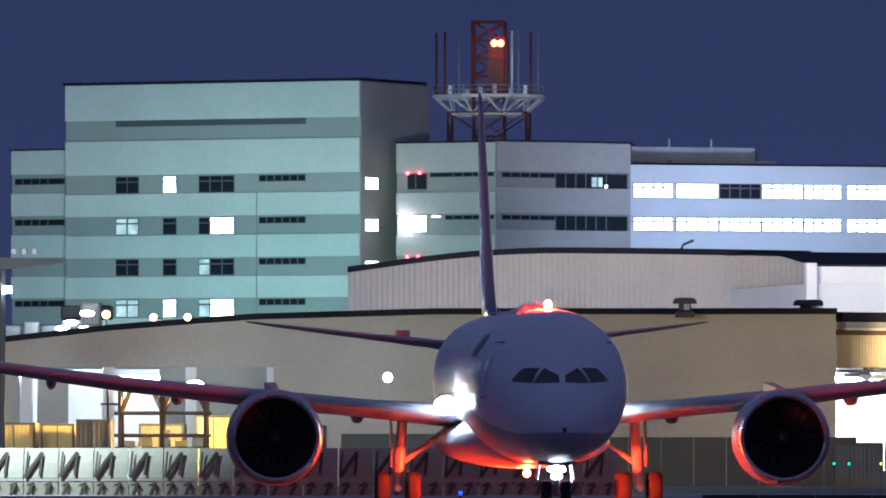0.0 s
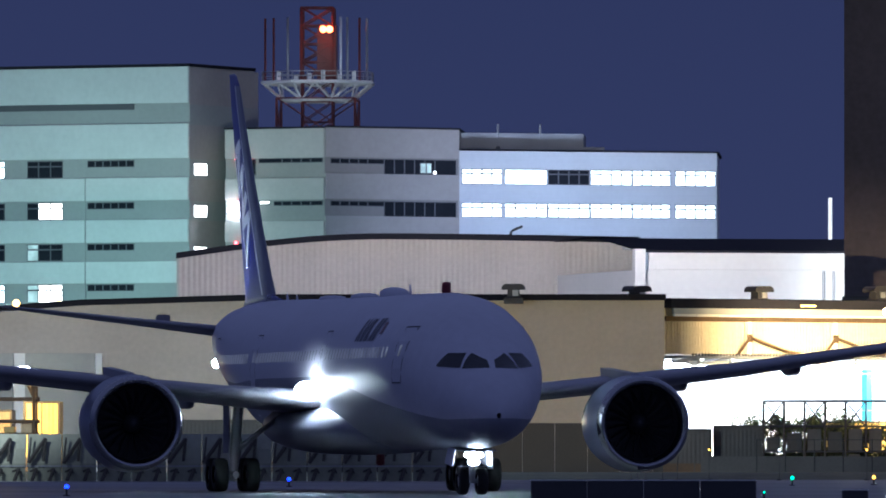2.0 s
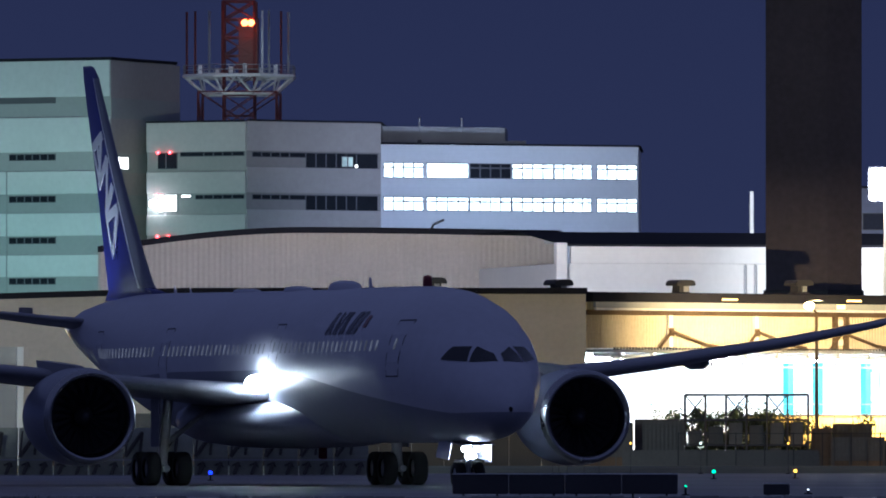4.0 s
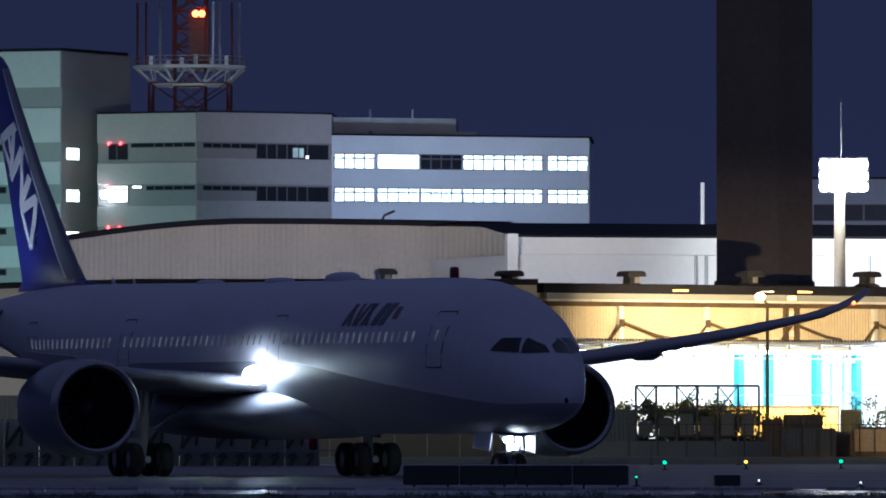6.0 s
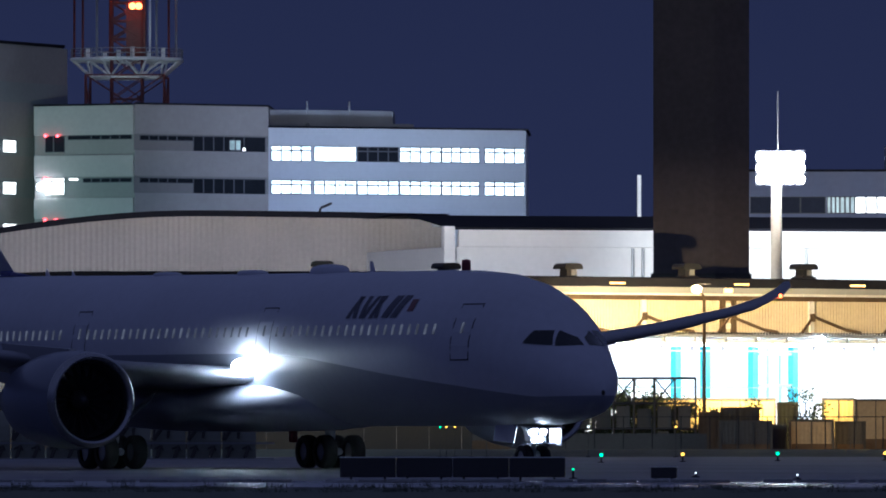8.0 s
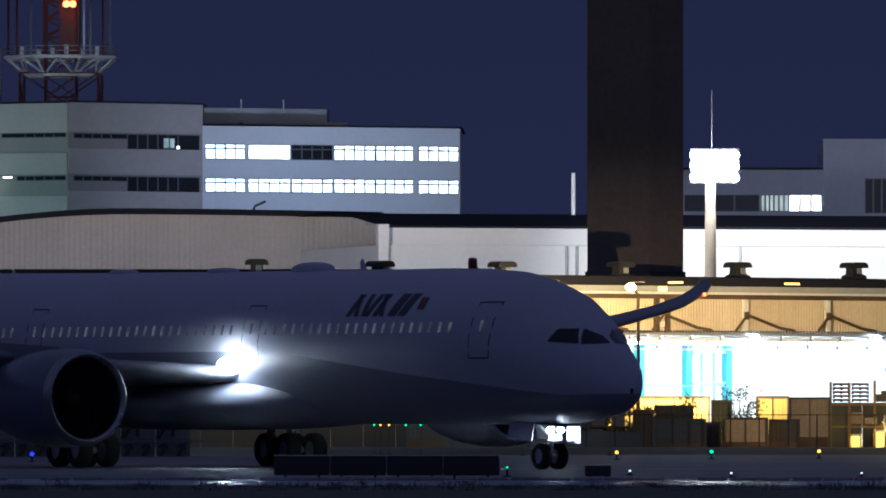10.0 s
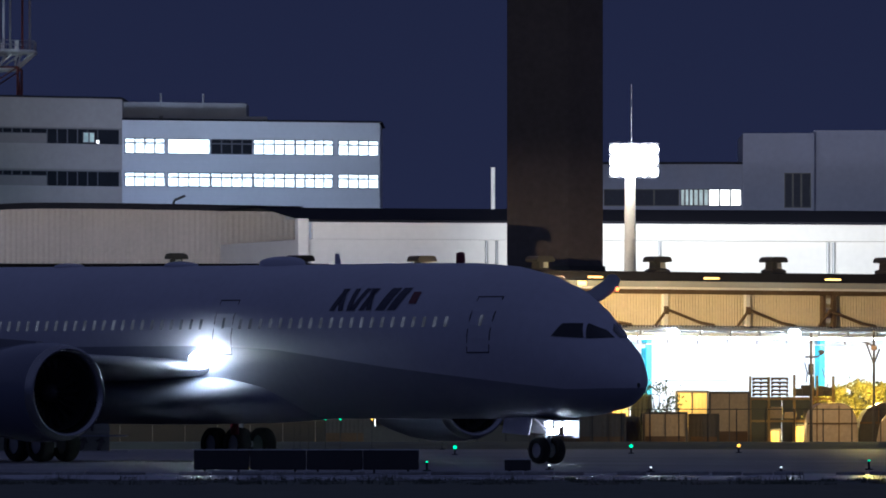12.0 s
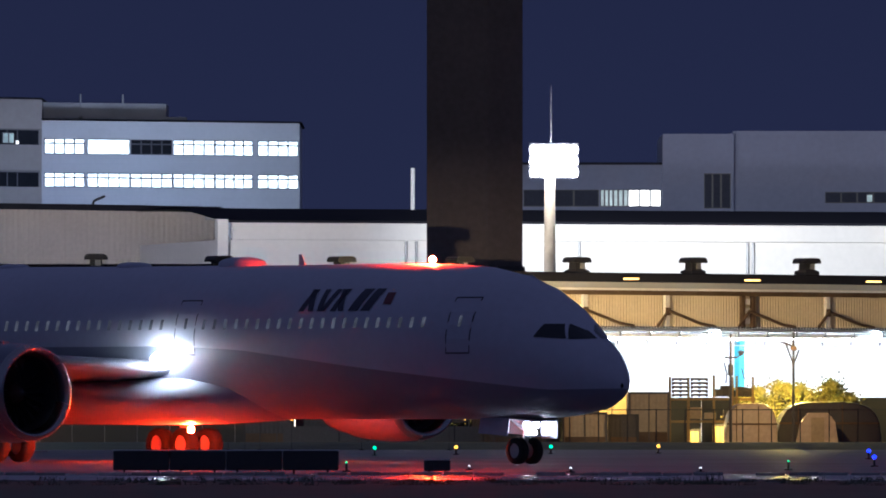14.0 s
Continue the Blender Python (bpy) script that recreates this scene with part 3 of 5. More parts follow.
# ---- near shed ----
def beige_shed():
    w = thing("beige_shed", pose(-65.84, 596.00, 0, 0, 0, 10.52), "long beige shed with a dark bowed roof and lit open front", "shed")
    L = 54.75
    pts = [(0.00, 8.37), (3.63, 8.82), (10.21, 9.55), (18.77, 10.22), (29.79, 10.56), (54.75, 10.62)]
    z_cut = 7.31
    bm = bmesh.new()
    loft(bm, [[(x, 0, min(z - 0.02, z_cut)) for x, z in pts], [(x, 0, z - 0.02) for x, z in pts]], closed=False)
    part("wall", bm, "hangar_wall", w)
    bm = bmesh.new()
    loft(bm, [[(x, -0.6, z) for x, z in pts], [(x, 22, z) for x, z in pts], [(x, 22, z + 0.35) for x, z in pts], [(x, -0.6, z + 0.35) for x, z in pts], [(x, -0.6, z) for x, z in pts]], closed=False)
    part("roof", bm, "roof", w, "dark bowed roof edge")
    simple("lower_wall", "hangar_wall", w, 20.14, L, 0, 0.3, 0, z_cut)
    simple("back_wall", "wall_in", w, 0, 20.14, 14, 14.3, 0, z_cut)
    simple("partition", "grey_band", w, 13.3, 20.14, 1.2, 1.4, 0, z_cut, label="grey inner partition wall")
    for k in range(4):
        simple("column", "white_steel", w, 4.76 + 5.0 * k, 5.44 + 5.0 * k, 0, 0.6, 0, z_cut)
    simple("door", "steel", w, 3.74, 4.69, 0.2, 0.4, 0, z_cut - 0.2)
    simple("door", "steel", w, 5.78, 7.65, 0.2, 0.4, 0, z_cut - 0.2)
    for k in range(5):
        bm = bmesh.new()
        tube(bm, (3 + 4.2 * k, 6, z_cut - 0.6), (5.4 + 4.2 * k, 6, z_cut - 0.6), 0.12, 8)
        part("tube_light", bm, "tube", w, "white fluorescent tube light")


beige_shed()


def lit_shed():
    s = thing("cargo_shed", pose(-12.06, 608.50, 0, 0, 0, 41.17), "cargo shed with corrugated cream wall above a bright open bay", "shed")
    L = 58.03
    zr, zrb, zt, zw, zc = 10.76, 10.16, 9.58, 7.33, 6.69
    bm = bmesh.new()
    ribbed(bm, 0, L, 0, zw, zrb, 0.24, 0.07)
    part("corrugated_wall", bm, "corrugated", s)
    simple("roof", "roof", s, -0.3, L, -1.0, 24, zrb, zr, by=0.05)
    for u0, u1 in ((20.55, 21.74), (30.38, 31.64), (40.85, 42.19), (51.61, 52.93), (10.23, 11.44)):
        simple("roof_light", "warm_lamp", s, u0, u1, -1.04, -0.99, 10.32, 10.42, label="thin warm lit slot in the roof edge")
    # pale fascia, a lit gutter line in lengths and a dark strip over the sheets
    simple("fascia", "grey_band", s, 0, L, -0.95, -0.70, 9.80, zrb - 0.004, label="pale grey fascia under the roof edge")
    simple("head_strip", "rust", s, 0, L, -0.16, -0.02, 9.36, 9.66)
    first = simple("gutter_length", "fascia", s, 0.03, 1.72, -0.98, -0.80, zt + 0.06, zt + 0.20)
    for k in range(1, 33):
        o = new("gutter_length", first.data)
        o.parent = s
        o.location.x = 1.76 * k
    simple("canopy", "steel", s, 0, L, -2.6, 0, zc + 0.35, zw - 0.12, by=0.03)
    tooth = simple("canopy_sheet_edge", "dark_steel", s, 0, 0.13, -2.68, -2.60, zw - 0.12, zw + 0.02)
    for k in range(1, 232):
        o = new("canopy_sheet_edge", tooth.data)
        o.parent = s
        o.location.x = 0.25 * k
    simple("canopy_beam", "white_steel", s, 0, L, -2.4, -2.2, zc - 0.05, zc + 0.2)
    for i in range(22):
        simple("bracket", "steel", s, 0.6 + 2.55 * i, 0.75 + 2.55 * i, -2.5, 0, zc + 0.05, zc + 0.34)
        simple("hanger", "steel", s, 0.55 + 2.55 * i, 0.62 + 2.55 * i, -2.35, -2.25, zc - 0.5, zc)
    simple("hanger_rail", "white_steel", s, 0, L, -2.36, -2.26, zc - 0.56, zc - 0.48)
    for i in range(8):
        x = 6.6 + 7.04 * i
        if i % 3 == 2:
            for d in (-0.45, 0.45):
                simple("post", "rust", s, x + d - 0.13, x + d + 0.13, -0.4, -0.1, zw, 9.36)
            for k in range(3):
                simple("ladder_plate", "fascia", s, x - 0.28, x + 0.2, -0.3, -0.12, zw + 0.25 + 0.62 * k, zw + 0.62 + 0.62 * k, by=0.02)
        else:
            simple("post", "fascia", s, x - 0.17, x + 0.17, -0.35, -0.1, zw, 9.36)
            simple("gusset", "rust", s, x - 0.2, x + 0.2, -0.42, -0.36, zw + 0.75, zw + 1.25)
        for name, q in (("short_brace", ((x, zw + 1.1), (x - 0.45, zw + 0.6), (x - 1.0, zw + 0.04))),
                        ("long_brace", ((x, zw + 1.05), (x + 1.7, zw + 0.55), (x + 2.8, zw + 0.22), (x + 4.0, zw + 0.06)))):
            bm = bmesh.new()
            for (xa, za), (xb, zb_) in zip(q, q[1:]):
                tube(bm, (xa, -0.46, za), (xb, -0.46, zb_), 0.10, 6)
            part(name, bm, "rust", s)
    # bright bay behind
    simple("back_wall", "wall_in", s, 0, L + 26, 16, 16.3, 0, zw)
    simple("bay_floor", "floor_in", s, 0, L + 26, 0, 16, 0.01, 0.06)
    simple("bay_ceiling", "wall_in", s, 0, L + 26, 0.05, 16, zw - 0.25, zw - 0.05)
    simple("end_wall", "wall_in", s, -0.3, -0.02, 0, 16, 0, zw)
    for i in range(18):
        for yy in (3.0, 9.0):
            bm = bmesh.new()
            tube(bm, (1.5 + 4.5 * i, yy, zw - 0.6), (4.6 + 4.5 * i, yy, zw - 0.6), 0.14, 8)
            part("tube_light", bm, "tube", s, "white fluorescent tube light")
    for u in (33.88, 37.35, 52.67, 27.24, 29.75):
        simple("teal_column", "teal", s, u - 0.2, u + 0.25, 12.0, 12.5, 0, zw - 0.3, label="teal painted steel column")
    # pale blue door frame and a thin rail deep in the bay
    for u0, u1 in ((34.02, 37.25),):
        simple("door_frame", "pale_blue", s, u0 + 0.3, u1, 12.1, 12.3, 4.0, 4.18)
        simple("door_frame", "pale_blue", s, u0 + 0.3, u1, 12.1, 12.3, zw - 1.3, zw - 1.1)
        for k in (0.33, 0.66):
            simple("door_post", "pale_blue", s, u0 + (u1 - u0) * k, u0 + (u1 - u0) * k + 0.1, 12.1, 12.3, 0.06, zw - 0.9)
    simple("rail", "pale_blue", s, 8.38, 42.0, 9.5, 9.6, 3.9, 3.96)
    for u in (26.28, 36.71, 50.90, 9.31):
        bm = bmesh.new()
        bmesh.ops.create_uvsphere(bm, u_segments=12, v_segments=8, radius=0.24, matrix=Matrix.Translation((u, -2.84, zc + 0.2)))
        part("canopy_lamp", bm, "white_lamp", s, "round white canopy lamp")


def roof_vent(at):
    v = thing("roof_vent", at, "dark mushroom roof ventilator on the shed roof", "vent", "shed roof vents")
    bm = bmesh.new()
    loft(bm, [[(sx * w, sy * w, z) for sx, sy in ((-1, -1), (1, -1), (1, 1), (-1, 1))] for w, z in ((0.58, -0.1), (0.58, 0.22), (0.38, 0.34), (0.36, 0.82))])
    part("neck", bm, "dark_steel", v)
    simple("neck_panel", "steel", v, -0.05, 0.3, -0.44, -0.375, 0.36, 0.72)
    bm = bmesh.new()
    prof = [(-0.70, 0.74), (-0.72, 0.86), (-0.63, 1.02), (-0.45, 1.10), (0.45, 1.10), (0.63, 1.02), (0.72, 0.86), (0.70, 0.74)]
    loft(bm, [[(x, -0.6, z) for x, z in prof], [(x, 0.6, z) for x, z in prof]])
    part("hood", bm, "dark_steel", v)
    return v


lit_shed()
vent = roof_vent(pose(-21.11, 602, 10.45))
for x, y, z in ((-13.76, 609, 10.55), (-6.31, 616, 10.63), (1.06, 622, 10.71), (8.52, 629, 10.79),
                (16.08, 636, 10.87), (23.61, 642, 10.92)):
    copy_thing(vent, pose(x, y, z - 0.12, 0, 0, 38))


# ---- street lamp by the shed ----
def street_lamp():
    y = 590.0
    p = thing("street_lamp", pose(2.06, y, 0), "slim steel street lamp with a glowing amber head", "street lamp")
    bm = bmesh.new()
    tube(bm, (0, 0, 0), (0, 0, 9.25), 0.14, 10, 0.09)
    tube(bm, (0, 0, 9.25), (-0.45, -0.5, 9.65), 0.06, 8)
    part("pole", bm, "rust", p)
    bm = bmesh.new()
    bmesh.ops.create_uvsphere(bm, u_segments=16, v_segments=10, radius=0.30)
    bmesh.ops.scale(bm, verts=bm.verts, vec=(1, 1, 0.8))
    bmesh.ops.translate(bm, verts=bm.verts, vec=(-0.45, -0.7, 9.65))
    part("head", bm, "sodium", p, "glowing amber lamp head", smooth=True)
    # Added plate that cuts the upward light towards roof and tower.
    simple("cap", "dark_steel", p, -0.4, 0.4, -0.1, 1.9, 9.65 + 0.32, 9.65 + 0.37)
    simple("side_lamp", "warm_lamp", p, 1.2, 1.7, -0.3, 0.1, 9.45, 9.69)


street_lamp()


# ---- blast fence ----
def blast_fence():
    y = 478.0
    f = thing("blast_fence", pose(-52.26, y, 0), "long galvanised jet blast fence with dark diagonal props", "fence")
    s = 0.03
    L = 33.17
    n = int(L / 1.7)
    panel, prop, foot = None, None, None
    for i in range(n):
        if panel is None:
            bm = bmesh.new()
            prof = [(0.05, 0.0), (0.0, 0.9), (0.14, 1.6), (0.42, 2.32)]
            loft(bm, [[(0.03, yy, z) for yy, z in prof] + [(0.03, yy + 0.06, z) for yy, z in prof[::-1]], [(1.67, yy, z) for yy, z in prof] + [(1.67, yy + 0.06, z) for yy, z in prof[::-1]]])
            panel = part("panel", bm, "fence", f)
            bm = bmesh.new()
            tube(bm, (0.12, -0.3, 0.92), (0.92, 0.0, 2.1), 0.10, 6)
            tube(bm, (0.92, 0.0, 2.1), (0.82, -0.2, 1.0), 0.07, 6)
            tube(bm, (0.12, -0.3, 0.92), (0.22, 0.0, 2.15), 0.045, 6)
            prop = part("prop", bm, "prop", f)
            bm = bmesh.new()
            tube(bm, (0.3, -0.5, 0.05), (0.48, -0.12, 0.62), 0.09, 6)
            tube(bm, (0.48, -0.12, 0.62), (0.18, -0.2, 0.5), 0.05, 6)
            tube(bm, (0.48, -0.12, 0.62), (0.6, -0.2, 0.42), 0.04, 6)
            foot = part("foot", bm, "prop", f)
            o = new("foot", foot.data)
            o.parent = f
            o.location.x = 0.85
        else:
            for src in (panel, prop, foot):
                o = new(src.name.split(".")[0], src.data)
                o.parent = f
                o.location.x = i * 1.7
            o = new("foot", foot.data)
            o.parent = f
            o.location.x = i * 1.7 + 0.85
    simple("rail", "steel", f, 0, L, -0.06, 0.0, 0.72, 0.80)
    simple("footing", "kerb", f, 0, L, -0.7, 0.2, 0, 0.05)


# ---- yard before the sheds ----
def foliage(name, material, at, w, h, d, count, leaf, label, category, seed):
    """A shrub: stems and many small leaves with gaps between them."""
    rnd = random.Random(seed)
    t = thing(name, at, label, category)
    bm = bmesh.new()
    for k in range(5):
        x = (rnd.random() - 0.5) * w * 0.6
        tube(bm, (x * 0.3, 0, 0), (x, (rnd.random() - 0.5) * d * 0.6, h * 0.75), 0.05, 5, 0.02)
    part("stem", bm, "prop", t)
    clumps = [((rnd.random() - 0.5) * w, (rnd.random() - 0.5) * d, h * (0.25 + 0.7 * rnd.random())) for _ in range(max(4, int(w * 4)))]
    verts, faces = [], []
    for _ in range(count):
        c = rnd.choice(clumps)
        p = Vector(c) + Vector((rnd.gauss(0, 0.25), rnd.gauss(0, 0.2), rnd.gauss(0, 0.22)))
        u = Vector((rnd.gauss(0, 1), rnd.gauss(0, 1), rnd.gauss(0, 1))).normalized() * leaf
        v = u.orthogonal().normalized() * leaf * 0.6
        i = len(verts)
        verts += [p - u, p + v, p + u, p - v]
        faces.append((i, i + 1, i + 2, i + 3))
    me = bpy.data.meshes.new("foliage")
    me.from_pydata([tuple(v) for v in verts], [], faces)
    me.materials.append(M[material])
    o = new("foliage", me)
    o.parent = t
    return t


def container(x0, x1, z1, y, material, label, z0=0.0, depth=2.4):
    c = thing("container", pose(x0, y, z0), label, "container")
    w = x1 - x0
    bm = bmesh.new()
    ribbed(bm, 0.1, w - 0.1, 0.04, 0.15, z1 - z0 - 0.12, 0.22, 0.012)
    box(bm, 0.02, w - 0.02, 0.08, depth, 0.05, z1 - z0 - 0.03)
    part("body", bm, material, c)
    bm = bmesh.new()
    for a in (0, w - 0.12):
        box(bm, a, a + 0.12, -0.03, 0.1, 0, z1 - z0)
    box(bm, 0.12, w - 0.12, -0.03, 0.1, z1 - z0 - 0.12, z1 - z0)
    box(bm, 0.12, w - 0.12, -0.03, 0.1, 0, 0.14)
    part("frame", bm, "crate", c)
    n = max(1, round(w / 1.1))
    for k in range(1, n):
        simple("panel_seam", "crate", c, w * k / n - 0.025, w * k / n + 0.025, -0.01, 0.03, 0.14, z1 - z0 - 0.12)
    if w > 1.5 and z1 > 1.5:
        simple("base_stain", "rust", c, 0.14, w - 0.14, 0.0, 0.024, 0.15, 0.15 + 0.22 * (z1 - z0))
    return c


def rack(x0, x1, z1, y, label, bays, levels, material="dark_steel", load=0.0, seed=3):
    rnd = random.Random(seed)
    r = thing("storage_rack", pose(x0, y, 0), label, "rack")
    w = x1 - x0
    for i in range(bays + 1):
        for d in (0, 1.4):
            bm = bmesh.new()
            tube(bm, (w * i / bays, d, 0), (w * i / bays, d, z1), 0.07, 6)
            part("post", bm, material, r)
    for j in range(1, levels + 1):
        bm = bmesh.new()
        for d in (0, 1.4):
            tube(bm, (0, d, z1 * j / levels), (w, d, z1 * j / levels), 0.06, 6)
        part("beam", bm, material, r)
    for i in range(0, bays, 2):
        bm = bmesh.new()
        tube(bm, (w * i / bays, 0, z1 * 0.66), (w * (i + 1) / bays, 0, z1), 0.04, 5)
        tube(bm, (w * (i + 1) / bays, 0, z1 * 0.66), (w * i / bays, 0, z1), 0.04, 5)
        part("brace", bm, material, r)
    if load:
        for i in range(bays):
            for j in range(levels - 1):
                if rnd.random() < load:
                    a = w * i / bays + 0.15
                    simple("crate", "crate", r, a, a + (w / bays - 0.3) * (0.75 + 0.25 * rnd.random()), 0.2, 1.2, z1 * j / levels + 0.06, z1 * j / levels + z1 / levels * (0.55 + 0.4 * rnd.random()))
    return r


def pallet_rack(x0, x1, z1, y):
    """An open rack: uneven ochre posts, one deep beam, pallets on top and clutter below."""
    r = thing("storage_rack", pose(x0, y, 0), "ochre steel rack with stacked dark pallets and clutter", "rack")
    w = x1 - x0
    for f, h in ((0.0, 1.0), (0.22, 0.99), (0.52, 1.02), (0.74, 1.0), (0.79, 1.01), (0.98, 1.0)):
        for d in (0.0, 1.5):
            simple("post", "ochre_steel", r, w * f - 0.05, w * f + 0.05, d, d + 0.1, 0, z1 * h)
    for z in (0.34, 0.66):
        for d in (0.02, 1.5):
            simple("beam", "ochre_steel", r, 0, w, d - 0.04, d + 0.02, z1 * z, z1 * z + 0.13)
    for j in range(5):
        for k in range(2):
            a, z = 0.12 + k * 1.05, z1 * 0.70 + 0.04 + j * 0.22
            p_ = new("pallet")
            p_.parent = r
            simple("deck_board", "rust", p_, a, a + 0.95, 0.15, 1.3, z + 0.06, z + 0.18)
            for e in (0.0, 0.42, 0.84):
                simple("block", "rust", p_, a + e, a + e + 0.11, 0.15, 1.3, z, z + 0.06)
    rnd = random.Random(8)
    for k in range(16):
        a, j = w * (0.04 + 0.9 * rnd.random()), 1 + k % 2
        z = (0.02, 0.38, 0.70)[j] * z1
        if j == 2:
            a = w * (0.5 + 0.4 * rnd.random())
        b_ = 0.3 + 0.35 * rnd.random()
        simple("crate", "crate" if k % 4 else "container", r, a, min(w, a + b_), 0.25 + 0.3 * rnd.random(), 1.2, z + 0.06, z + 0.35 + 0.5 * rnd.random(), by=0.02)


def scaffold(x0, x1, z1, y):
    """A steel table frame of two bays with knee braces under its top rail."""
    r = thing("scaffold", pose(x0, y, 0), "brown steel scaffold frame with knee braces", "scaffold")
    w = x1 - x0

    def bar(name, p, q, rad):
        bm = bmesh.new()
        tube(bm, p, q, rad, 6)
        part(name, bm, "rust", r)
    for d in (0.0, 1.6):
        for f in (0.06, 0.5, 0.96):
            bar("post", (w * f, d, 0), (w * f, d, z1), 0.11)
        for z in (1.0, 0.77, 0.55):
            bar("rail", (w * (0.0 if z < 0.9 else 0.06), d, z1 * z), (w, d, z1 * z), 0.10)
        for f, g in ((0.06, 0.16), (0.5, 0.40), (0.5, 0.62), (0.96, 0.86)):
            bar("knee_brace", (w * f, d, z1 * 0.78), (w * g, d, z1 * 0.99), 0.07)
    bar("mast", (-0.35, 0, 0), (-0.35, 0, z1 * 1.06), 0.07)
    bar("mast_arm", (-0.75, 0, z1 * 0.86), (w * 0.06, 0, z1 * 0.86), 0.06)
    for k in range(5):
        simple("load", "yellow_wall" if k % 2 else "container", r, w * (0.1 + 0.18 * k), w * (0.1 + 0.18 * k) + 0.6, 0.3, 1.3, z1 * 0.44, z1 * (0.5 + 0.05 * (k % 3)), by=0.03)
    for d in (0.3, 1.1):
        bar("shelf_rail", (0, d, z1 * 0.43), (w, d, z1 * 0.43), 0.05)


def yard():
    Y = 548
    rack(-5.38, 1.44, 4.19, Y, "dark steel storage rack with stacked crates", 6, 3, load=1.0)
    pallet_rack(12.67, 17.4, 3.89, 552)
    scaffold(-50.21, -45.0, 5.55, 540)
    container(-2.29, 6.42, 3.20, 598, "yellow_wall", "long low yellow wall lit by sodium light", depth=0.5)
    container(2.71, 5.61, 1.85, 540, "crate", "dark low shed with a pale roof edge")
    container(2.86, 5.05, 2.61, 556, "crate", "dark crate stack in the yard")
    container(6.53, 9.01, 1.91, 542, "container", "tan container with dirty panels")
    container(9.06, 10.76, 1.81, 543, "crate", "dark steel container beside the tan one")
    container(10.34, 12.64, 3.04, 552, "container", "tall rusty tan container")
    container(9.19, 11.20, 3.20, 598, "yellow_wall", "bright yellow container under the lamp")
    container(6.10, 7.29, 2.90, 562, "crate", "dark equipment box in the yard")
    container(13.78, 14.48, 0.95, 556, "yellow_wall", "small yellow lit cabinet")
    container(15.21, 16.10, 1.21, 557, "yellow_wall", "small yellow lit crate")
    container(-57.40, -55.07, 3.78, 545, "yellow_wall", "yellow lit cargo wall")
    container(-54.96, -53.08, 3.72, 547, "yellow_wall", "yellow lit cargo box")
    container(-52.60, -50.68, 3.95, 543, "crate", "dark brown crate by the scaffold")
    container(-46.28, -44.25, 4.18, 546, "yellow_wall", "yellow lit cargo box")
    container(-49.85, -47.33, 3.73, 551, "container", "tan cargo box under the scaffold")
    container(-41.61, -38.82, 3.64, 542, "crate", "dark cargo box behind the fence")
    container(-37.89, -32.01, 3.15, 542, "crate", "long dark cargo box behind the fence")
    container(-11.12, -8.29, 2.66, 550, "crate", "dark low cargo stack before the bay")
    container(-8.21, -5.48, 2.85, 551, "crate", "dark cargo stack beside the rack")
    container(1.61, 2.78, 2.35, 553, "crate", "dark crate beside the rack")
    container(5.01, 6.47, 1.66, 545, "crate", "low dark crate between the containers")
    # Added dark panels that keep the bay's lower part from showing bright.
    wl_ = thing("boundary_wall", pose(11.46, 580, 0), "dark low screen added behind the yard to dim the bay", "wall")
    for k in range(9):
        simple("wall_panel", "prop", wl_, 1.85 * k, 1.85 * k + 1.82, 0, 0.15, 0, 2.77)
    # More added panels: darkness in place of the shed's lit lower wall.
    wl_ = thing("boundary_wall", pose(-34.0, 562, 0), "dark low screen added to hide the lit foot of the beige shed", "wall")
    for k in range(13):
        simple("wall_panel", "prop", wl_, 1.85 * k, 1.85 * k + 1.82, 0, 0.15, 0, 3.0)
    # barrel-roofed shelters
    for x0, x1, z1, y, mt, lb in ((15.60, 18.45, 2.42, 545, "tent", "corrugated metal half-arch shelter"), (18.56, 24.33, 2.50, 549, "sign_back", "dark long arched tent")):
        t = thing("shelter", pose((x0 + x1) / 2, y, 0), lb, "shelter")
        w = (x1 - x0) / 2

        def arch(k, r):
            a = math.pi * k / 40
            c, n_ = math.cos(a), math.sin(a)
            return (-w * r * math.copysign(abs(c) ** 0.55, c), z1 * r * n_ ** 0.6)
        rings = []
        for i in range(31):
            rr = 1.0 if i % 2 else 0.988
            rings.append([(arch(k, rr)[0], 0.2 * i, arch(k, rr)[1]) for k in range(41)])
        bm = bmesh.new()
        loft(bm, rings, closed=False)
        part("skin", bm, mt, t)
        for yy in (0.05, 5.85):
            bm = bmesh.new()
            loft(bm, [[(arch(k, 0.975)[0], yy + e, arch(k, 0.975)[1]) for k in range(41)] for e in (0, 0.05)])
            part("end_wall", bm, mt, t)
        for q in (-0.6, 0.25):
            simple("seam", "rust", t, w * q - 0.03, w * q + 0.03, 0.0, 0.045, 0, z1 * 0.93)
        simple("sill", "rust", t, -w * 0.97, w * 0.97, -0.02, 0.045, z1 * 0.5, z1 * 0.54)
    d = thing("tent_entrance", pose(19.43, 545.2, 0), "pale arched tent entrance with a panel door", "door")
    w, h = 2.37, 1.88
    bm = bmesh.new()
    prof = [(0, 0), (0.12 * w, h * 0.72), (0.3 * w, h), (0.75 * w, h), (0.93 * w, h * 0.72), (w, 0)]
    loft(bm, [[(x, 0, z) for x, z in prof], [(x, 1.5, z) for x, z in prof]])
    part("porch", bm, "tent", d)
    simple("door", "container", d, 0.36 * w, 0.66 * w, -0.05, -0.01, 0.02, h * 0.86)
